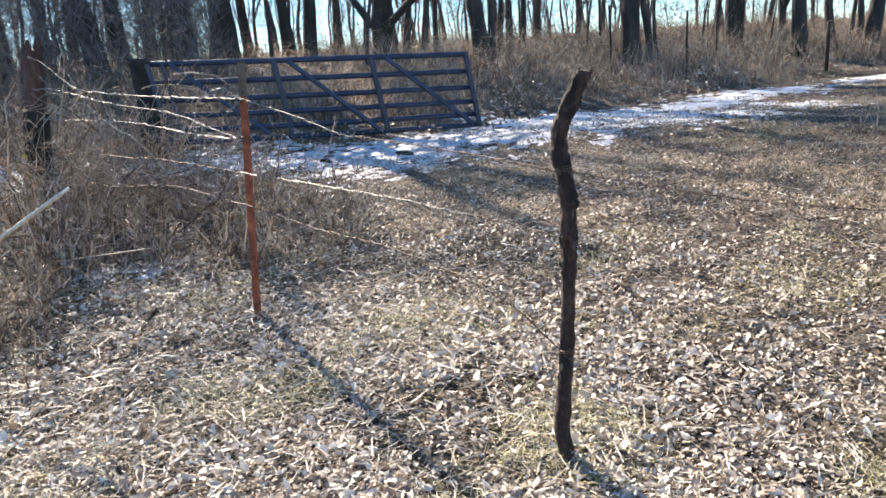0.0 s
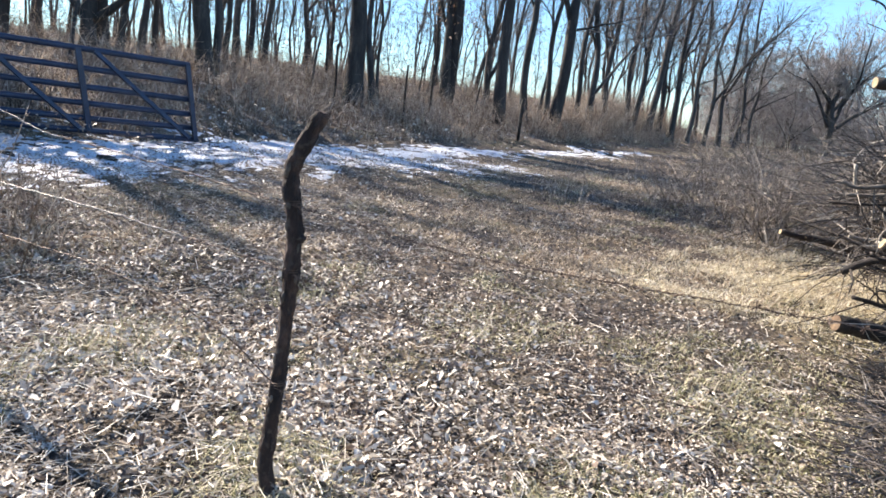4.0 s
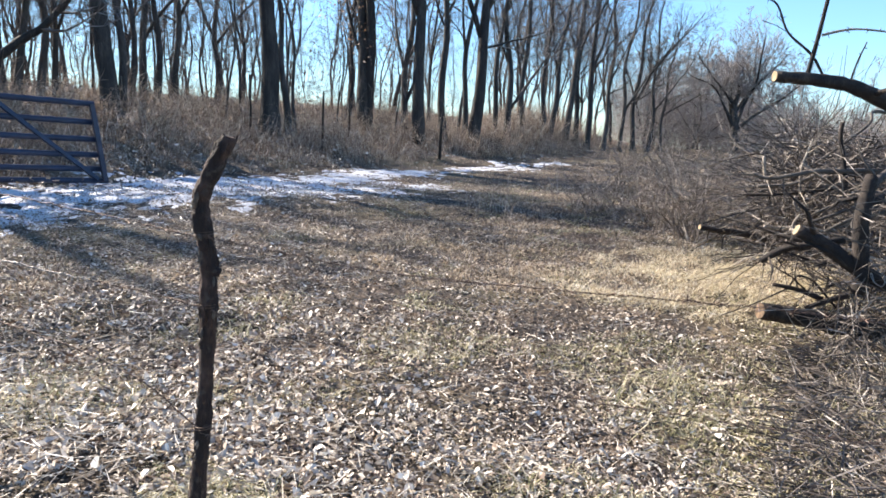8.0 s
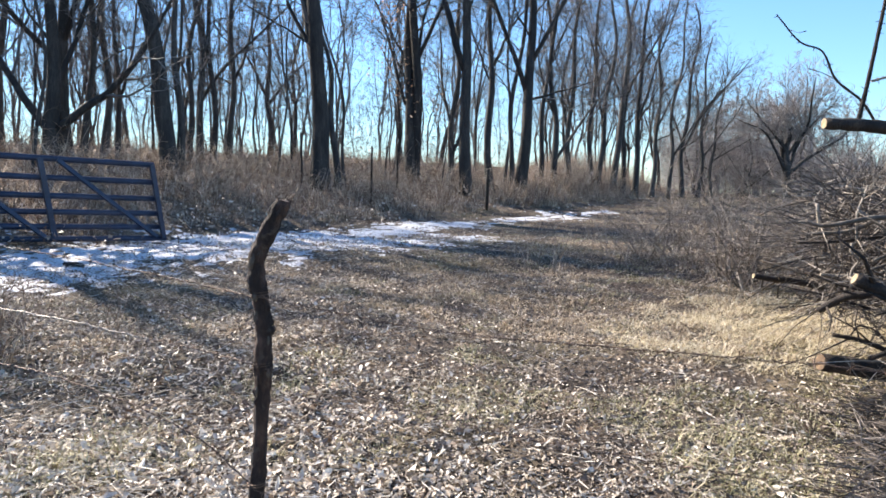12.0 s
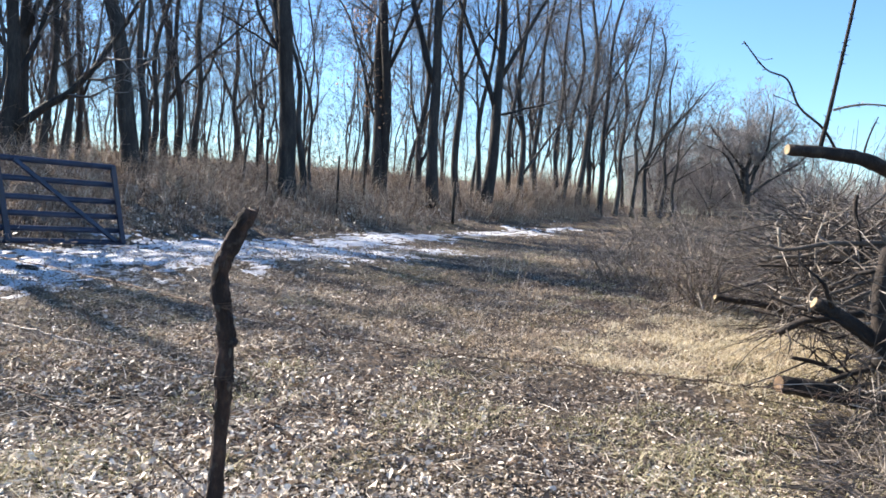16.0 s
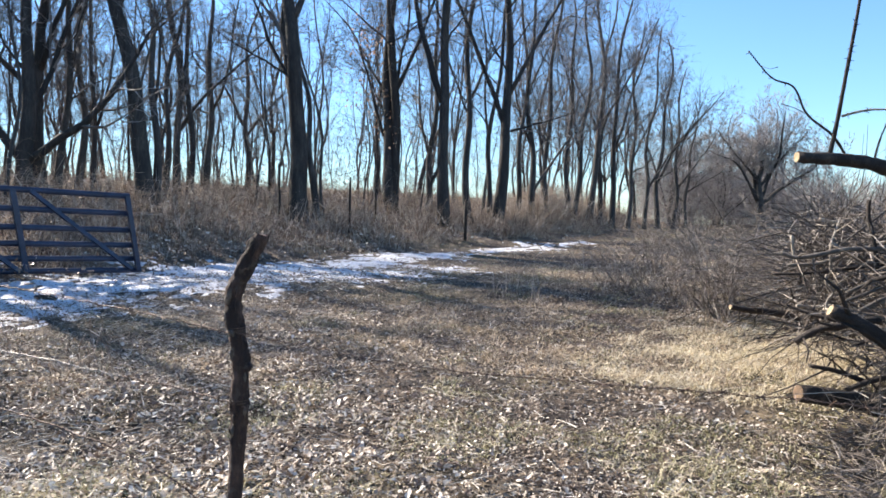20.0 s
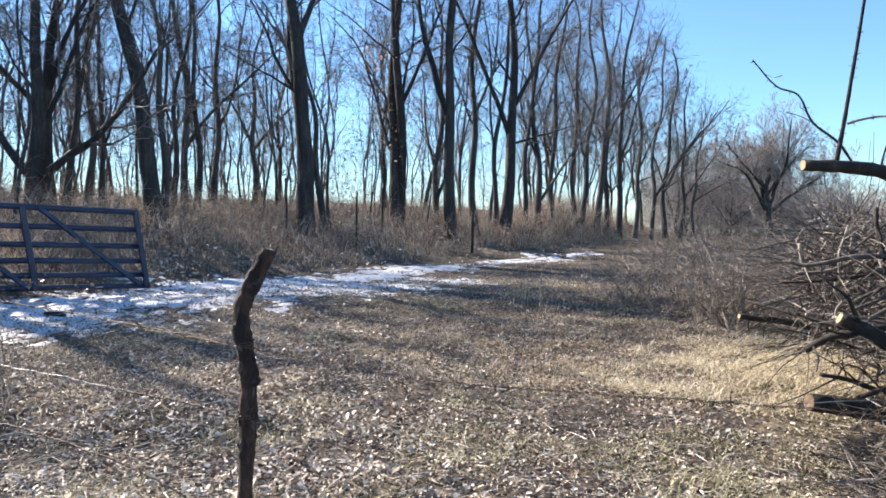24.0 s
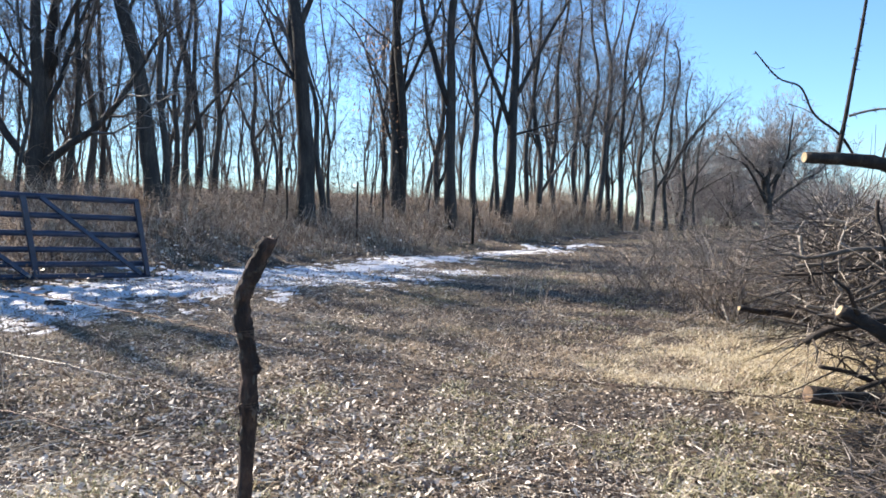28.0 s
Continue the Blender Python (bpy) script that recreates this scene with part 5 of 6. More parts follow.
def build_brush_pile():
    cut_branch("cut_log", "thick black-barked log with a sawn end lying low in the pile", [(2.50, 5.10, 0.27), (2.85, 5.15, 0.22), (3.26, 5.2, 0.15), (4.2, 5.4, 0.05)],
               0.062, 0.085, LOG_BARK, AGED_CUT, 0, 1)
    cut_branch("sawn_branch", "dark sawn branch reaching out over the pile", [(2.275, 4.78, 1.88), (2.57, 4.8, 1.87), (2.81, 4.82, 1.84), (3.1, 4.84, 1.74), (3.31, 4.86, 1.66),
                                                                             (3.9, 5.1, 1.0), (4.4, 5.4, 0.3)],
               0.036, 0.07, LOG_BARK, CUT_WOOD, 3, 2)
    cut_branch("thorny_shoot", "upright thorny shoot rising from the sawn branch", [(2.497, 4.8, 1.90), (2.54, 4.8, 2.15), (2.587, 4.8, 2.46), (2.65, 4.8, 2.89), (2.72, 4.8, 3.4)],
               0.0155, 0.0085, LOG_BARK, None, 0, 3, thorns=46)
    cut_branch("thorny_shoot", "thin dark crooked shoot over the pile", [(2.66, 4.86, 1.86), (2.53, 4.84, 2.03), (2.35, 4.82, 2.16), (2.246, 4.8, 2.33), (2.10, 4.8, 2.39), (1.947, 4.8, 2.557)],
               0.0095, 0.0042, LOG_BARK, None, 3, 4, thorns=14)
    cut_branch("thorny_shoot", "thin thorny side shoot pointing outward", [(2.563, 4.8, 2.15), (2.7, 4.78, 2.185), (2.85, 4.76, 2.19), (3.2, 4.7, 2.15)], 0.009, 0.005, BLEACHED, None, 0, 5, thorns=22)
    cut_branch("thorny_shoot", "thin upright shoot on the sawn branch", [(2.79, 4.83, 1.82), (2.82, 4.82, 1.98), (2.86, 4.8, 2.12)], 0.008, 0.004, LOG_BARK, None, 0, 6, thorns=4)
    cut_branch("sawn_branch", "stout sawn branch with an orange cut end", [(2.27, 4.29, 0.95), (2.45, 4.26, 0.86), (2.745, 4.2, 0.675), (3.3, 4.2, 0.5)], 0.037, 0.05, LOG_BARK, CUT_WOOD, 2, 7)
    cut_branch("forked_branch", "black upright forked branch in the pile", [(2.64, 4.2, 0.6), (2.62, 4.2, 0.79), (2.60, 4.2, 1.03), (2.63, 4.22, 1.22), (2.65, 4.24, 1.28)],
               0.05, 0.036, LOG_BARK, None, 2, 8)
    cut_branch("branch", "grey fork reaching up from the black upright branch", [(2.64, 4.22, 1.22), (2.77, 4.3, 1.30), (2.94, 4.4, 1.33), (3.4, 4.5, 1.4)], 0.026, 0.02, GREY_BRANCH, None, 2, 81)
    cut_branch("branch", "black side fork of the upright branch", [(2.62, 4.22, 1.13), (2.78, 4.3, 1.16), (3.05, 4.4, 1.15)], 0.034, 0.03, LOG_BARK, None, 1, 82)
    cut_branch("branch", "dark bare branch with a blunt end", [(2.22, 4.6, 0.71), (2.34, 4.55, 0.80), (2.44, 4.5, 0.83), (2.70, 4.5, 0.88)], 0.022, 0.026, LOG_BARK, None, 2, 9)
    thrown = "grey-brown bare branch thrown on the brush pile"
    dark, pale = "dark bare branch thrown on the brush pile", "bleached bare branch thrown on the brush pile"
    for k, (label, r0, r1, bark, line) in enumerate((
            (thrown, 0.013, 0.020, GREY_BRANCH, [(2.34, 5.1, 1.25), (2.42, 5.05, 1.22), (2.54, 5.0, 1.24), (2.72, 5.0, 1.28), (2.94, 5.0, 1.29), (3.43, 5.1, 1.31)]),
            (thrown, 0.013, 0.016, GREY_BRANCH, [(2.48, 5.3, 1.15), (2.67, 5.25, 1.17), (2.79, 5.2, 1.22), (2.95, 5.2, 1.32)]),
            (dark, 0.009, 0.016, LOG_BARK, [(2.42, 5.4, 1.08), (2.62, 5.35, 1.09), (2.91, 5.3, 1.13), (3.26, 5.3, 1.18), (3.68, 5.4, 1.23)]),
            (pale, 0.011, 0.010, BLEACHED, [(2.46, 5.2, 1.37), (2.47, 5.2, 1.28), (2.49, 5.2, 1.18)]),
            (pale, 0.007, 0.009, BLEACHED, [(2.65, 5.2, 1.49), (2.72, 5.2, 1.475), (2.79, 5.2, 1.46)]),
            (pale, 0.006, 0.009, BLEACHED, [(2.77, 5.15, 1.5), (2.74, 5.15, 1.4), (2.71, 5.15, 1.29), (2.72, 5.15, 1.1)]),
            (dark, 0.010, 0.016, LOG_BARK, [(2.27, 5.6, 0.92), (2.34, 5.5, 0.90), (2.48, 5.3, 0.86), (2.60, 5.1, 0.82), (2.76, 5.0, 0.78)]),
            (pale, 0.014, 0.015, BLEACHED, [(2.56, 5.3, 0.86), (2.67, 5.3, 0.85), (2.81, 5.3, 0.86), (3.01, 5.3, 0.84)]),
            (pale, 0.007, 0.009, BLEACHED, [(2.61, 5.0, 1.11), (2.61, 5.0, 1.05), (2.66, 5.0, 0.99), (2.62, 5.0, 0.92), (2.62, 5.0, 0.8)]),
            (thrown, 0.011, 0.014, GREY_BRANCH, [(2.70, 4.9, 1.0), (2.90, 4.9, 1.09), (3.05, 4.9, 1.13), (3.37, 5.0, 1.2)]),
            (thrown, 0.010, 0.015, GREY_BRANCH, [(2.63, 4.8, 0.95), (2.84, 4.8, 1.03), (2.94, 4.8, 1.07), (3.27, 4.9, 1.15)]),
            (thrown, 0.012, 0.016, GREY_BRANCH, [(2.67, 4.7, 0.9), (2.85, 4.7, 0.99), (3.17, 4.8, 1.05)]),
            (dark, 0.007, 0.010, LOG_BARK, [(3.40, 5.4, 1.51), (3.28, 5.4, 1.41), (3.21, 5.4, 1.35), (3.04, 5.4, 1.14)]),
            (dark, 0.006, 0.010, LOG_BARK, [(3.59, 5.5, 1.55), (3.38, 5.5, 1.4), (3.22, 5.5, 1.22)]),
            (dark, 0.004, 0.007, LOG_BARK, [(2.31, 5.8, 1.26), (2.36, 5.7, 1.31), (2.49, 5.6, 1.36), (2.58, 5.5, 1.38), (2.7, 5.4, 1.3)]),
            (dark, 0.014, 0.014, LOG_BARK, [(2.88, 5.0, 1.62), (2.88, 5.0, 1.51), (2.92, 5.0, 1.36), (2.96, 5.0, 1.16)]),
            (dark, 0.013, 0.018, LOG_BARK, [(2.37, 4.7, 0.54), (2.54, 4.7, 0.51), (2.71, 4.7, 0.45)]),
            (dark, 0.016, 0.026, LOG_BARK, [(2.55, 4.6, 0.41), (2.70, 4.6, 0.47), (2.86, 4.6, 0.52), (2.94, 4.5, 0.64), (3.15, 4.5, 0.73)]),
            (dark, 0.005, 0.008, LOG_BARK, [(2.43, 4.6, 0.56), (2.48, 4.6, 0.62), (2.58, 4.6, 0.59), (2.64, 4.6, 0.53), (2.75, 4.6, 0.42)]),
            (dark, 0.007, 0.010, LOG_BARK, [(2.46, 5.5, 0.73), (2.60, 5.4, 0.71), (2.72, 5.3, 0.68), (3.0, 5.2, 0.6)]))):
        cut_branch("branch", label, line, r0, r1, bark, None, 3, 840 + k)
    cut_branch("sawn_branch", "slim sawn branch with a small pale end", [(2.44, 6.20, 0.74), (2.62, 6.22, 0.71), (2.87, 6.3, 0.681), (3.8, 6.4, 0.5)], 0.024, 0.034, LOG_BARK, CUT_WOOD, 5, 10)
    rng = np.random.RandomState(33)
    for k in range(60):
        # tips lean out over the grass, butts lie in the heart of the pile
        z1 = rng.uniform(0.6, 1.35) if k % 8 else rng.uniform(0.12, 0.5)
        y1 = rng.uniform(4.8, 6.9)
        tip_x = 0.50 * y1 + rng.uniform(-0.05, 0.9) + 0.18 * abs(z1 - 0.8)
        length = rng.uniform(0.7, 2.0)
        tip = np.array((tip_x, y1, z1 + land_at(tip_x, y1)))
        butt = np.array((tip_x + length, y1 + rng.uniform(-0.6, 0.8), max(0.12, z1 + rng.uniform(-0.55, 0.4))))
        swing = rng.normal(0, 0.13, 3) * length
        line = [tip + (butt - tip) * t + swing * math.sin(math.pi * t) + rng.normal(0, 0.045, 3) for t in (0, 0.22, 0.45, 0.7, 1.0)]
        r = rng.choice([0.005, 0.007, 0.009, 0.012, 0.016])
        tone = k % 5
        cut_branch("branch", ("dark bare branch thrown on the brush pile", "bleached bare branch thrown on the brush pile", "grey-brown bare branch thrown on the brush pile")[min(tone, 2)],
                   [tuple(p) for p in line], r * 0.6, r * 1.5, (LOG_BARK, BLEACHED, GREY_BRANCH)[min(tone, 2)], None, 6, 900 + k)
    twigs = Geo()
    n = 3000
    y = rng.uniform(5.2, 7.8, n)
    x = 0.5 * y + rng.exponential(0.8, n) - 0.05
    z = land(x, y) + np.where(x < 4.0, 0.5, 0.25) + rng.uniform(0, 1, n) ** 1.2 * 0.95 * np.clip((x - 0.42 * y) * 1.6 + 0.15, 0.15, 1)
    w = rng.normal(0, 1, (n, 3)) * (1, 0.8, 0.55)
    w *= (rng.uniform(0.15, 0.6, n) / np.linalg.norm(w, axis=1))[:, None]
    a = np.stack([x, y, z], -1)
    thick = rng.choice([0.003, 0.004, 0.006], n)
    for k in range(4):
        w = w + rng.normal(0, 0.15, (n, 3)) + (0, 0, 0.01)
        b = a + w * 0.3
        twigs.sticks(a, b, thick * (1 - 0.18 * k), thick * (0.82 - 0.18 * k))
        a = b
    ob = new("brush_twigs", twigs.mesh("brush_twigs", BRUSH))
    tagged(ob, "tangled fine twigs filling the brush pile", "twigs", kind="stuff")
    g = Geo()
    n = 600
    y = rng.uniform(4.0, 5.3, n)
    x = 0.6 * y + rng.exponential(0.5, n)
    a = np.stack([x, y, land(x, y) + rng.uniform(0.25, 1.25, n)], -1)
    w = rng.normal(0, 1, (n, 3)) * (1, 0.7, 0.6)
    w *= (rng.uniform(0.12, 0.5, n) / np.linalg.norm(w, axis=1))[:, None]
    for k in range(4):
        w = w + rng.normal(0, 0.09, (n, 3))
        g.sticks(a, a + w * 0.3, 0.0044 - 0.0008 * k, 0.0036 - 0.0008 * k)
        a = a + w * 0.3
    tagged(new("front_twigs", g.mesh("front_twigs", BRUSH)), "tangled bare twigs over the sawn branches", "twigs", kind="stuff")
    low = Geo()
    n = 2600
    y = rng.uniform(2.5, 5.0, n)
    x = 0.56 * y + rng.exponential(0.55, n) - 0.1
    z = land(x, y) + rng.uniform(0, 1, n) ** 2 * 0.16
    w = rng.normal(0, 1, (n, 3)) * (1, 0.9, 0.25)
    w *= (rng.uniform(0.08, 0.3, n) / np.linalg.norm(w, axis=1))[:, None]
    a = np.stack([x, y, z], -1)
    low.sticks(a, a + w, rng.uniform(0.002, 0.005, n), 0.0015)
    tagged(new("twig_litter", low.mesh("twig_litter", BRUSH)), "broken twigs lying before the brush pile", "twigs", kind="stuff")
    # dry canes trailing over the grass in front of the pile
    for x, y, c, tall in ((2.75, 3.9, 9, 0.4), (3.0, 3.6, 12, 0.5), (3.1, 4.3, 10, 0.45), (2.5, 3.4, 7, 0.4), (2.9, 3.0, 10, 0.45), (2.45, 4.4, 5, 0.3), (2.2, 3.0, 5, 0.35), (2.6, 3.7, 16, 0.4), (2.85, 4.1, 18, 0.45), (2.75, 3.3, 18, 0.45), (3.2, 3.9, 16, 0.5), (2.4, 3.2, 9, 0.3),
                          (2.55, 4.0, 10, 0.35), (3.3, 4.6, 14, 0.5)):
        g = Geo()
        arching(g, rng, (0, 0, 0), c, tall * 1.15, 1.3, 0.0034, 3, drop=1.4, stiff=0.14)
        ob = thing("dry_canes", "trailing dry canes and stalks before the brush pile", "canes", "dry canes", (x, y, land_at(x, y)))
        tagged(part("stalk_clump", g.mesh("stalk_clump", CANE), ob), kind="stuff")


# ---- the ground cover ----


def build_litter():
    """Crumpled leaves lying over and under one another, each folded across its middle."""
    rng = np.random.RandomState(71)
    n = 360000
    bearing = np.radians(rng.uniform(-66, 40, n))
    distance = 1.3 + 15 * rng.uniform(0, 1, n) ** 1.8
    x, y = distance * np.sin(bearing), distance * np.cos(bearing)
    dense = 0.9 * lumps(x, y, 1.4, 51) + 1.3 * speckle(x, y, 0.34, 52) + 1.2 * speckle(x, y, 0.13, 53) - 0.17 * np.clip(x, -1.5, 2) - 0.9 * np.clip((x - 0.5 * y) * 2.5, 0, 1) * (y < 5)
    straw_patch = np.hypot((x - 3.9) / 1.7, (y - 6.9) / 1.15) < rng.normal(1, 0.25, n)
    keep = (dense > rng.uniform(-1.1, 0.75, n)) & ~straw_patch & ((off_track(x, y) < rng.normal(-0.5, 0.5, n)) | ((rng.uniform(0, 1, n) < 0.35) & (off_track(x, y) < 4)))
    x, y, dense = x[keep], y[keep], dense[keep]
    n = len(x)
    size = np.exp(np.clip(rng.normal(-4.46, 0.58, n), -5.8, -3.45)) * np.interp(x, [-0.8, 0.8], [1.08, 0.7]) * np.interp(np.hypot(x, y), [4, 8, 14], [1, 0.85, 1.1])
    turn = rng.uniform(0, 2 * math.pi, n)
    c, s = np.cos(turn), np.sin(turn)
    v = np.empty((n, 6, 3))
    tilt = rng.normal(0, 0.38, (n, 2))
    curl = rng.uniform(-0.5, 0.9, n)
    wide = rng.uniform(0.22, 0.75, n)
    base = land(x, y) + 0.008 * lumps(x, y, 0.22, 9) + rng.uniform(0.002, 0.045, n)
    for k in range(6):
        reach = rng.uniform(0.6, 1.2, n)
        a = k * math.pi / 3 + rng.normal(0, 0.22, n)
        lx, ly = reach * np.cos(a) * size, reach * np.sin(a) * size * wide
        v[:, k, 0] = x + lx * c - ly * s
        v[:, k, 1] = y + lx * s + ly * c
        v[:, k, 2] = base + lx * tilt[:, 0] + ly * tilt[:, 1] + curl * np.abs(ly) * 1.4 + rng.normal(0, 0.22, n) * size
    r = np.hypot(x, y)
    near = np.array([(0, 1, 2), (0, 2, 3), (0, 3, 4), (0, 4, 5)])
    plain = np.array([(0, 1, 3), (0, 3, 4)])
    # Browner leaves across the middle ground; their dark tone also carries the tree shade.
    brown = (y - 0.25 * x + 0.9 * lumps(x, y, 2.2, 57) > 5.0 + rng.normal(0, 0.8, n)) & (x < 2.6 + 0.5 * lumps(x, y, 1.5, 59))
    for name, label, chosen, material in (("leaf_litter", "pale curled dead leaves strewn over the grass", ~brown, LEAF),
                                          ("brown_leaf_litter", "brown dead leaves of the middle ground, toned darker for tree shade", brown, BROWN_LEAF)):
        f = []
        for tris, which in ((near, chosen & (r < 8.0)), (plain, chosen & (r >= 8.0))):
            f.append((tris[None] + (np.flatnonzero(which) * 6)[:, None, None]).reshape(-1, 3))
        f = np.concatenate(f)
        used, flat = np.unique(f, return_inverse=True)
        ob = new(name, mesh_of(name, v.reshape(-1, 3)[used], flat.reshape(-1, 3), material))
        tagged(ob, label, "leaves", kind="stuff")


def build_crumbs():
    """Broken leaf bits and rotting stems that fill the gaps between the whole leaves."""
    rng = np.random.RandomState(76)
    n = 140000
    bearing, distance = np.radians(rng.uniform(-66, 40, n)), 1.3 + 12 * rng.uniform(0, 1, n) ** 1.6
    x, y = distance * np.sin(bearing), distance * np.cos(bearing)
    keep = off_track(x, y) < rng.normal(-0.4, 0.4, n)
    x, y = x[keep], y[keep]
    n = len(x)
    a = np.stack([x, y, land(x, y) + 0.008 * lumps(x, y, 0.22, 9) + rng.uniform(0.001, 0.028, n)], -1)
    turn, length = rng.uniform(0, 2 * math.pi, n), rng.uniform(0.008, 0.038, n)
    b = a + np.stack([np.cos(turn) * length, np.sin(turn) * length, rng.normal(0, 0.25, n) * length], -1)
    g = Geo()
    g.ribbons(a, b, rng.uniform(0.006, 0.018, n), rng)
    tagged(new("leaf_crumbs", g.mesh("leaf_crumbs", CRUMB)), "dark broken leaf bits and rotting stems on the soil", "leaves", kind="stuff")


def blades(name, label, x, y, tall, wide, lie, material, seed):
    rng = np.random.RandomState(seed)
    n = len(x)
    z = land(x, y) - 0.004
    a = rng.uniform(0, 2 * math.pi, n)
    out = np.stack([np.cos(a), np.sin(a), np.zeros(n)], -1)
    side = np.stack([-np.sin(a + rng.normal(0, 0.5, n)), np.cos(a), np.zeros(n)], -1) * (wide * rng.uniform(0.6, 1.3, n))[:, None]
    h = tall * rng.uniform(0.5, 1.25, n)
    bend = lie * rng.uniform(0.3, 1.3, n)
    root = np.stack([x, y, z], -1)
    mid = root + out * (h * bend * 0.4)[:, None] + np.stack([0 * x, 0 * x, h * np.clip(0.62 - bend * 0.2, 0.1, 1)], -1)
    tip = mid + out * (h * bend * 0.75)[:, None] + np.stack([0 * x, 0 * x, h * np.clip(0.45 - bend * 0.45, -0.2, 1)], -1)
    v = np.stack([root - side, root + side, mid - side * 0.8, mid + side * 0.8, tip], 1)
    f = np.array([(0, 1, 3), (0, 3, 2), (2, 3, 4)])
    f = (f[None] + (np.arange(n) * 5)[:, None, None]).reshape(-1, 3)
    ob = new(name, mesh_of(name, v.reshape(-1, 3), f, material))
    tagged(ob, label, "grass", kind="stuff")


def build_grass():
    rng = np.random.RandomState(72)
    # short winter turf between the leaves, in tufts
    t = 17000
    bearing, distance = np.radians(rng.uniform(-66, 42, t)), 1.2 + 15 * rng.uniform(0, 1, t) ** 1.7
    tx, ty = distance * np.sin(bearing), distance * np.cos(bearing)
    keep = (lumps(tx, ty, 1.9, 61) + 0.8 * speckle(tx, ty, 0.5, 62) + 0.22 * np.clip(tx, -1.5, 2) > 0.1 + 0.5 * (np.hypot(tx, ty) > 6)) & (off_track(tx, ty) < -0.4)
    tx, ty = tx[keep], ty[keep]
    per = 14
    x = np.repeat(tx, per) + rng.normal(0, 0.055, len(tx) * per)
    y = np.repeat(ty, per) + rng.normal(0, 0.055, len(tx) * per)
    tall = np.repeat(rng.uniform(0.028, 0.07, len(tx)) * np.interp(np.hypot(tx, ty), [4.5, 8], [1, 0.6]) * (1 + 0.5 * np.clip(lumps(tx, ty, 1.9, 61), 0, 1)) * (1 + (rng.uniform(0, 1, len(tx)) < 0.12)), per)
    blades("grass", "short green and straw-coloured winter grass tufts", x, y, tall, 0.0022 + 0.00025 * np.hypot(x, y), np.full(len(x), 1.3), GRASS, 73)
    # flattened dead stems, thickest on the side of the old corner post
    n = 36000
    bearing, distance = np.radians(rng.uniform(-66, 42, n)), 1.2 + 13 * rng.uniform(0, 1, n) ** 1.7
    x, y = distance * np.sin(bearing), distance * np.cos(bearing)
    keep = (off_track(x, y) < -0.5) & (rng.uniform(0, 1, n) < np.interp(x, [-2.2, -0.6, 1.2, 2.4], [1.0, 0.4, 0.35, 0.15]))
    x, y = x[keep], y[keep]
    n = len(x)
    a = rng.uniform(0, 2 * math.pi, n)
    length = rng.uniform(0.04, 0.26, n)
    p0 = np.stack([x, y, land(x, y) + rng.uniform(0.012, 0.045, n)], -1)
    x1, y1 = x + np.cos(a) * length, y + np.sin(a) * length
    p1 = np.stack([x1, y1, land(x1, y1) + rng.uniform(0.012, 0.075, n)], -1)
    pm = (p0 + p1) / 2 + np.stack([rng.normal(0, 0.1, n) * length, rng.normal(0, 0.1, n) * length, 0.01 + 0 * x], -1)
    g = Geo()
    thick = rng.uniform(0.0022, 0.0062, n)
    g.ribbons(p0, pm, thick, rng)
    g.ribbons(pm, p1, thick * 0.8, rng)
    tagged(new("fallen_stems", g.mesh("fallen_stems", PALE_STEM)), "fallen dry stems and twigs in the grass", "stems", kind="stuff")
    # the straw-yellow patch by the brush pile, and paler grass farther off
    n = 42000
    a, r = rng.uniform(0, 2 * math.pi, n), rng.uniform(0, 1, n) ** 0.62
    x, y = 3.95 + 2.7 * r * np.cos(a), 6.95 + 1.7 * r * np.sin(a)
    keep = lumps(x, y, 0.7, 66) + 0.8 * lumps(x, y, 2.0, 64) > 1.8 * r - 1.4 + rng.normal(0, 0.55, n)
    x, y = x[keep], y[keep]
    blades("straw_grass", "tall matted straw-yellow dead grass", x, y, np.full(len(x), 0.12) + 0.05 * lumps(x, y, 0.6, 67), np.full(len(x), 0.0036), np.full(len(x), 1.7), STRAW, 74)
    n = 76000
    bearing, distance = np.radians(np.where(rng.uniform(0, 1, n) < 0.5, rng.uniform(-30, 32, n), rng.uniform(-4, 27, n))), 6.5 + 26 * rng.uniform(0, 1, n) ** 1.5
    x, y = distance * np.sin(bearing), distance * np.cos(bearing)
    d = off_track(x, y)
    keep = (lumps(x, y, 2.5, 68) + lumps(x, y, 0.8, 69) > -0.35) & (d < -1.3)
    x, y = x[keep], y[keep]
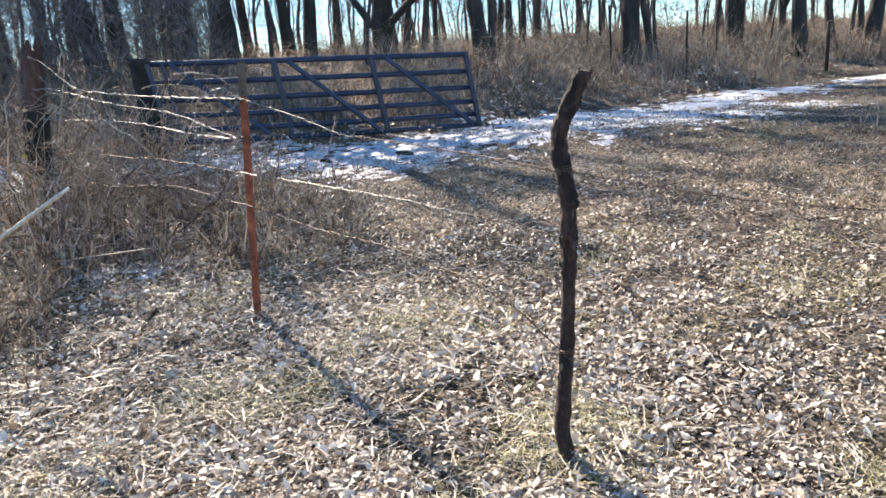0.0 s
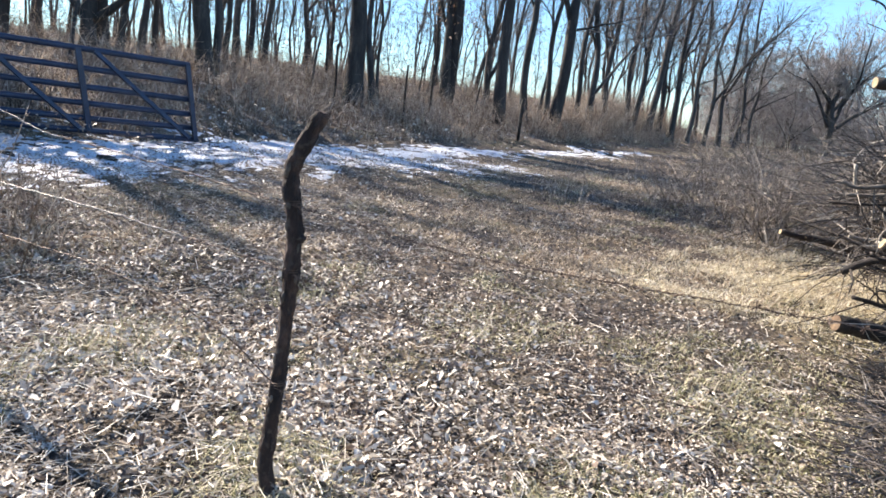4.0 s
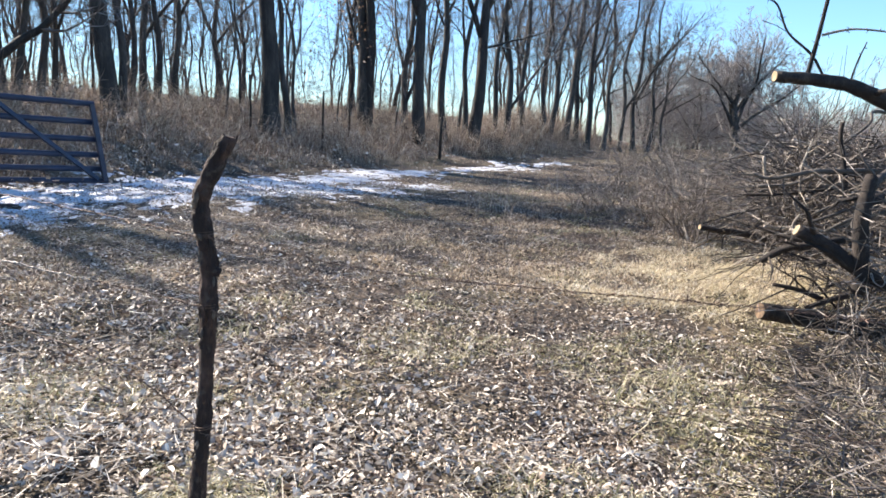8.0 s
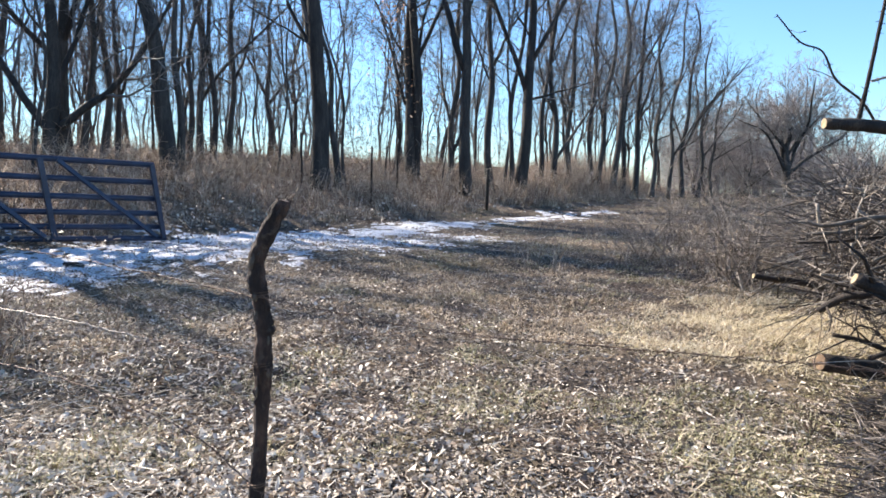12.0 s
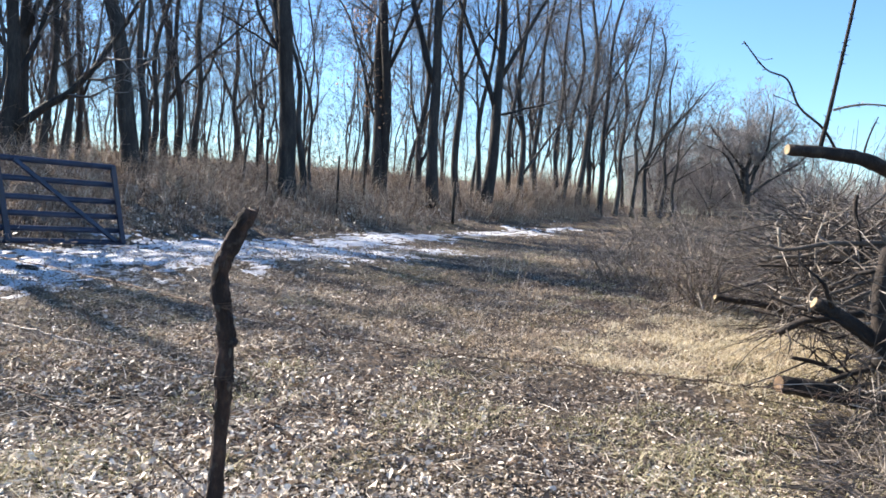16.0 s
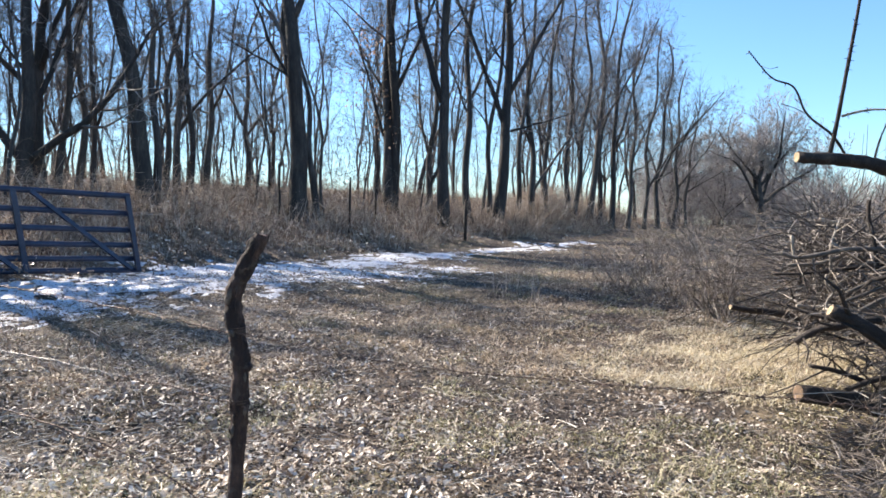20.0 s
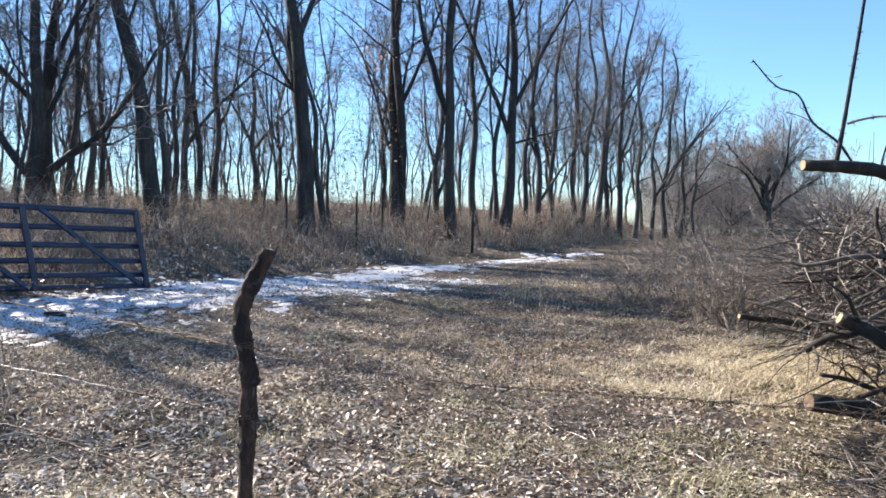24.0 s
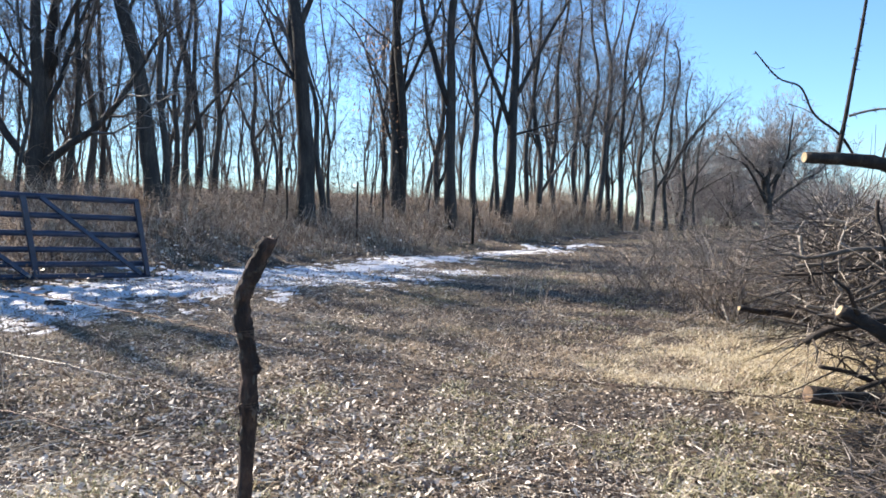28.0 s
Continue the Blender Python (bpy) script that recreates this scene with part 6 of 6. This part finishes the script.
    blades("dry_grass", "dry tan grass over the clearing", x, y, 0.085 + 0.04 * lumps(x, y, 1.2, 70), np.full(len(x), 0.005), np.full(len(x), 1.6), DRY_GRASS, 75)


def build_oddments():
    rng = np.random.RandomState(90)
    # a bleached cane and other broken stems among the corner weeds
    for a, b, r in (((-3.75, 2.45, 0.74), (-3.30, 2.55, 0.98), 0.011), ((-4.3, 3.0, 0.1), (-3.9, 2.7, 0.62), 0.006), ((-4.4, 3.4, 0.35), (-3.5, 3.2, 0.5), 0.005)):
        base = Vector(a)
        way = Vector(b) - base
        foot = base - way * (base.z / way.z)
        ob = thing("broken_cane", "bleached broken cane leaning in the weeds", "cane", "", tuple(foot))
        g = Geo()
        g.tube(bent([(0, 0, 0), base - foot, Vector(b) - foot], 5), [r] * 10 + [r * 0.7], 7, 0.08, rng)
        part("stalk", g.mesh("stalk", CANE if r < 0.01 else PALE_CANE, True), ob)
    # rotting logs and a lump of wood on the snow
    for place, end, r, label in (((-5.4, 4.5), (-4.95, 4.42), 0.08, "dark rotting log end hidden in the weeds"),
                                 ((-5.3, 9.55), (-5.0, 9.48), 0.035, "dark broken piece of wood on the snow"),
                                 ((-6.2, 8.9), (-6.0, 8.85), 0.03, "dark broken piece of wood on the snow"),
                                 ((-4.15, 3.75), (-3.55, 3.05), 0.022, "mossy fallen branch in the leaves")):
        z0, z1 = land_at(*place), land_at(*end)
        ob = thing("fallen_branch", label, "branch", "", (*place, z0))
        g = Geo()
        d = np.array((end[0] - place[0], end[1] - place[1], z1 - z0))
        g.tube([(0, 0, r * 0.7), d * 0.5 + (0.02, 0.02, r), d + (0, 0, r * 0.7)], [r, r * 1.1, r * 0.8], 10, 0.15, rng)
        part("wood", g.mesh("wood", LOG_BARK, True), ob)


build_standing_trees()
build_back_woods()
build_weeds()
build_twig_haze()
build_brambles()
build_shrubs()
build_gate()
build_wood_posts()
build_t_post()
build_stick_post()
build_wires()
build_brush_pile()
build_oddments()
build_litter()
build_crumbs()
build_grass()
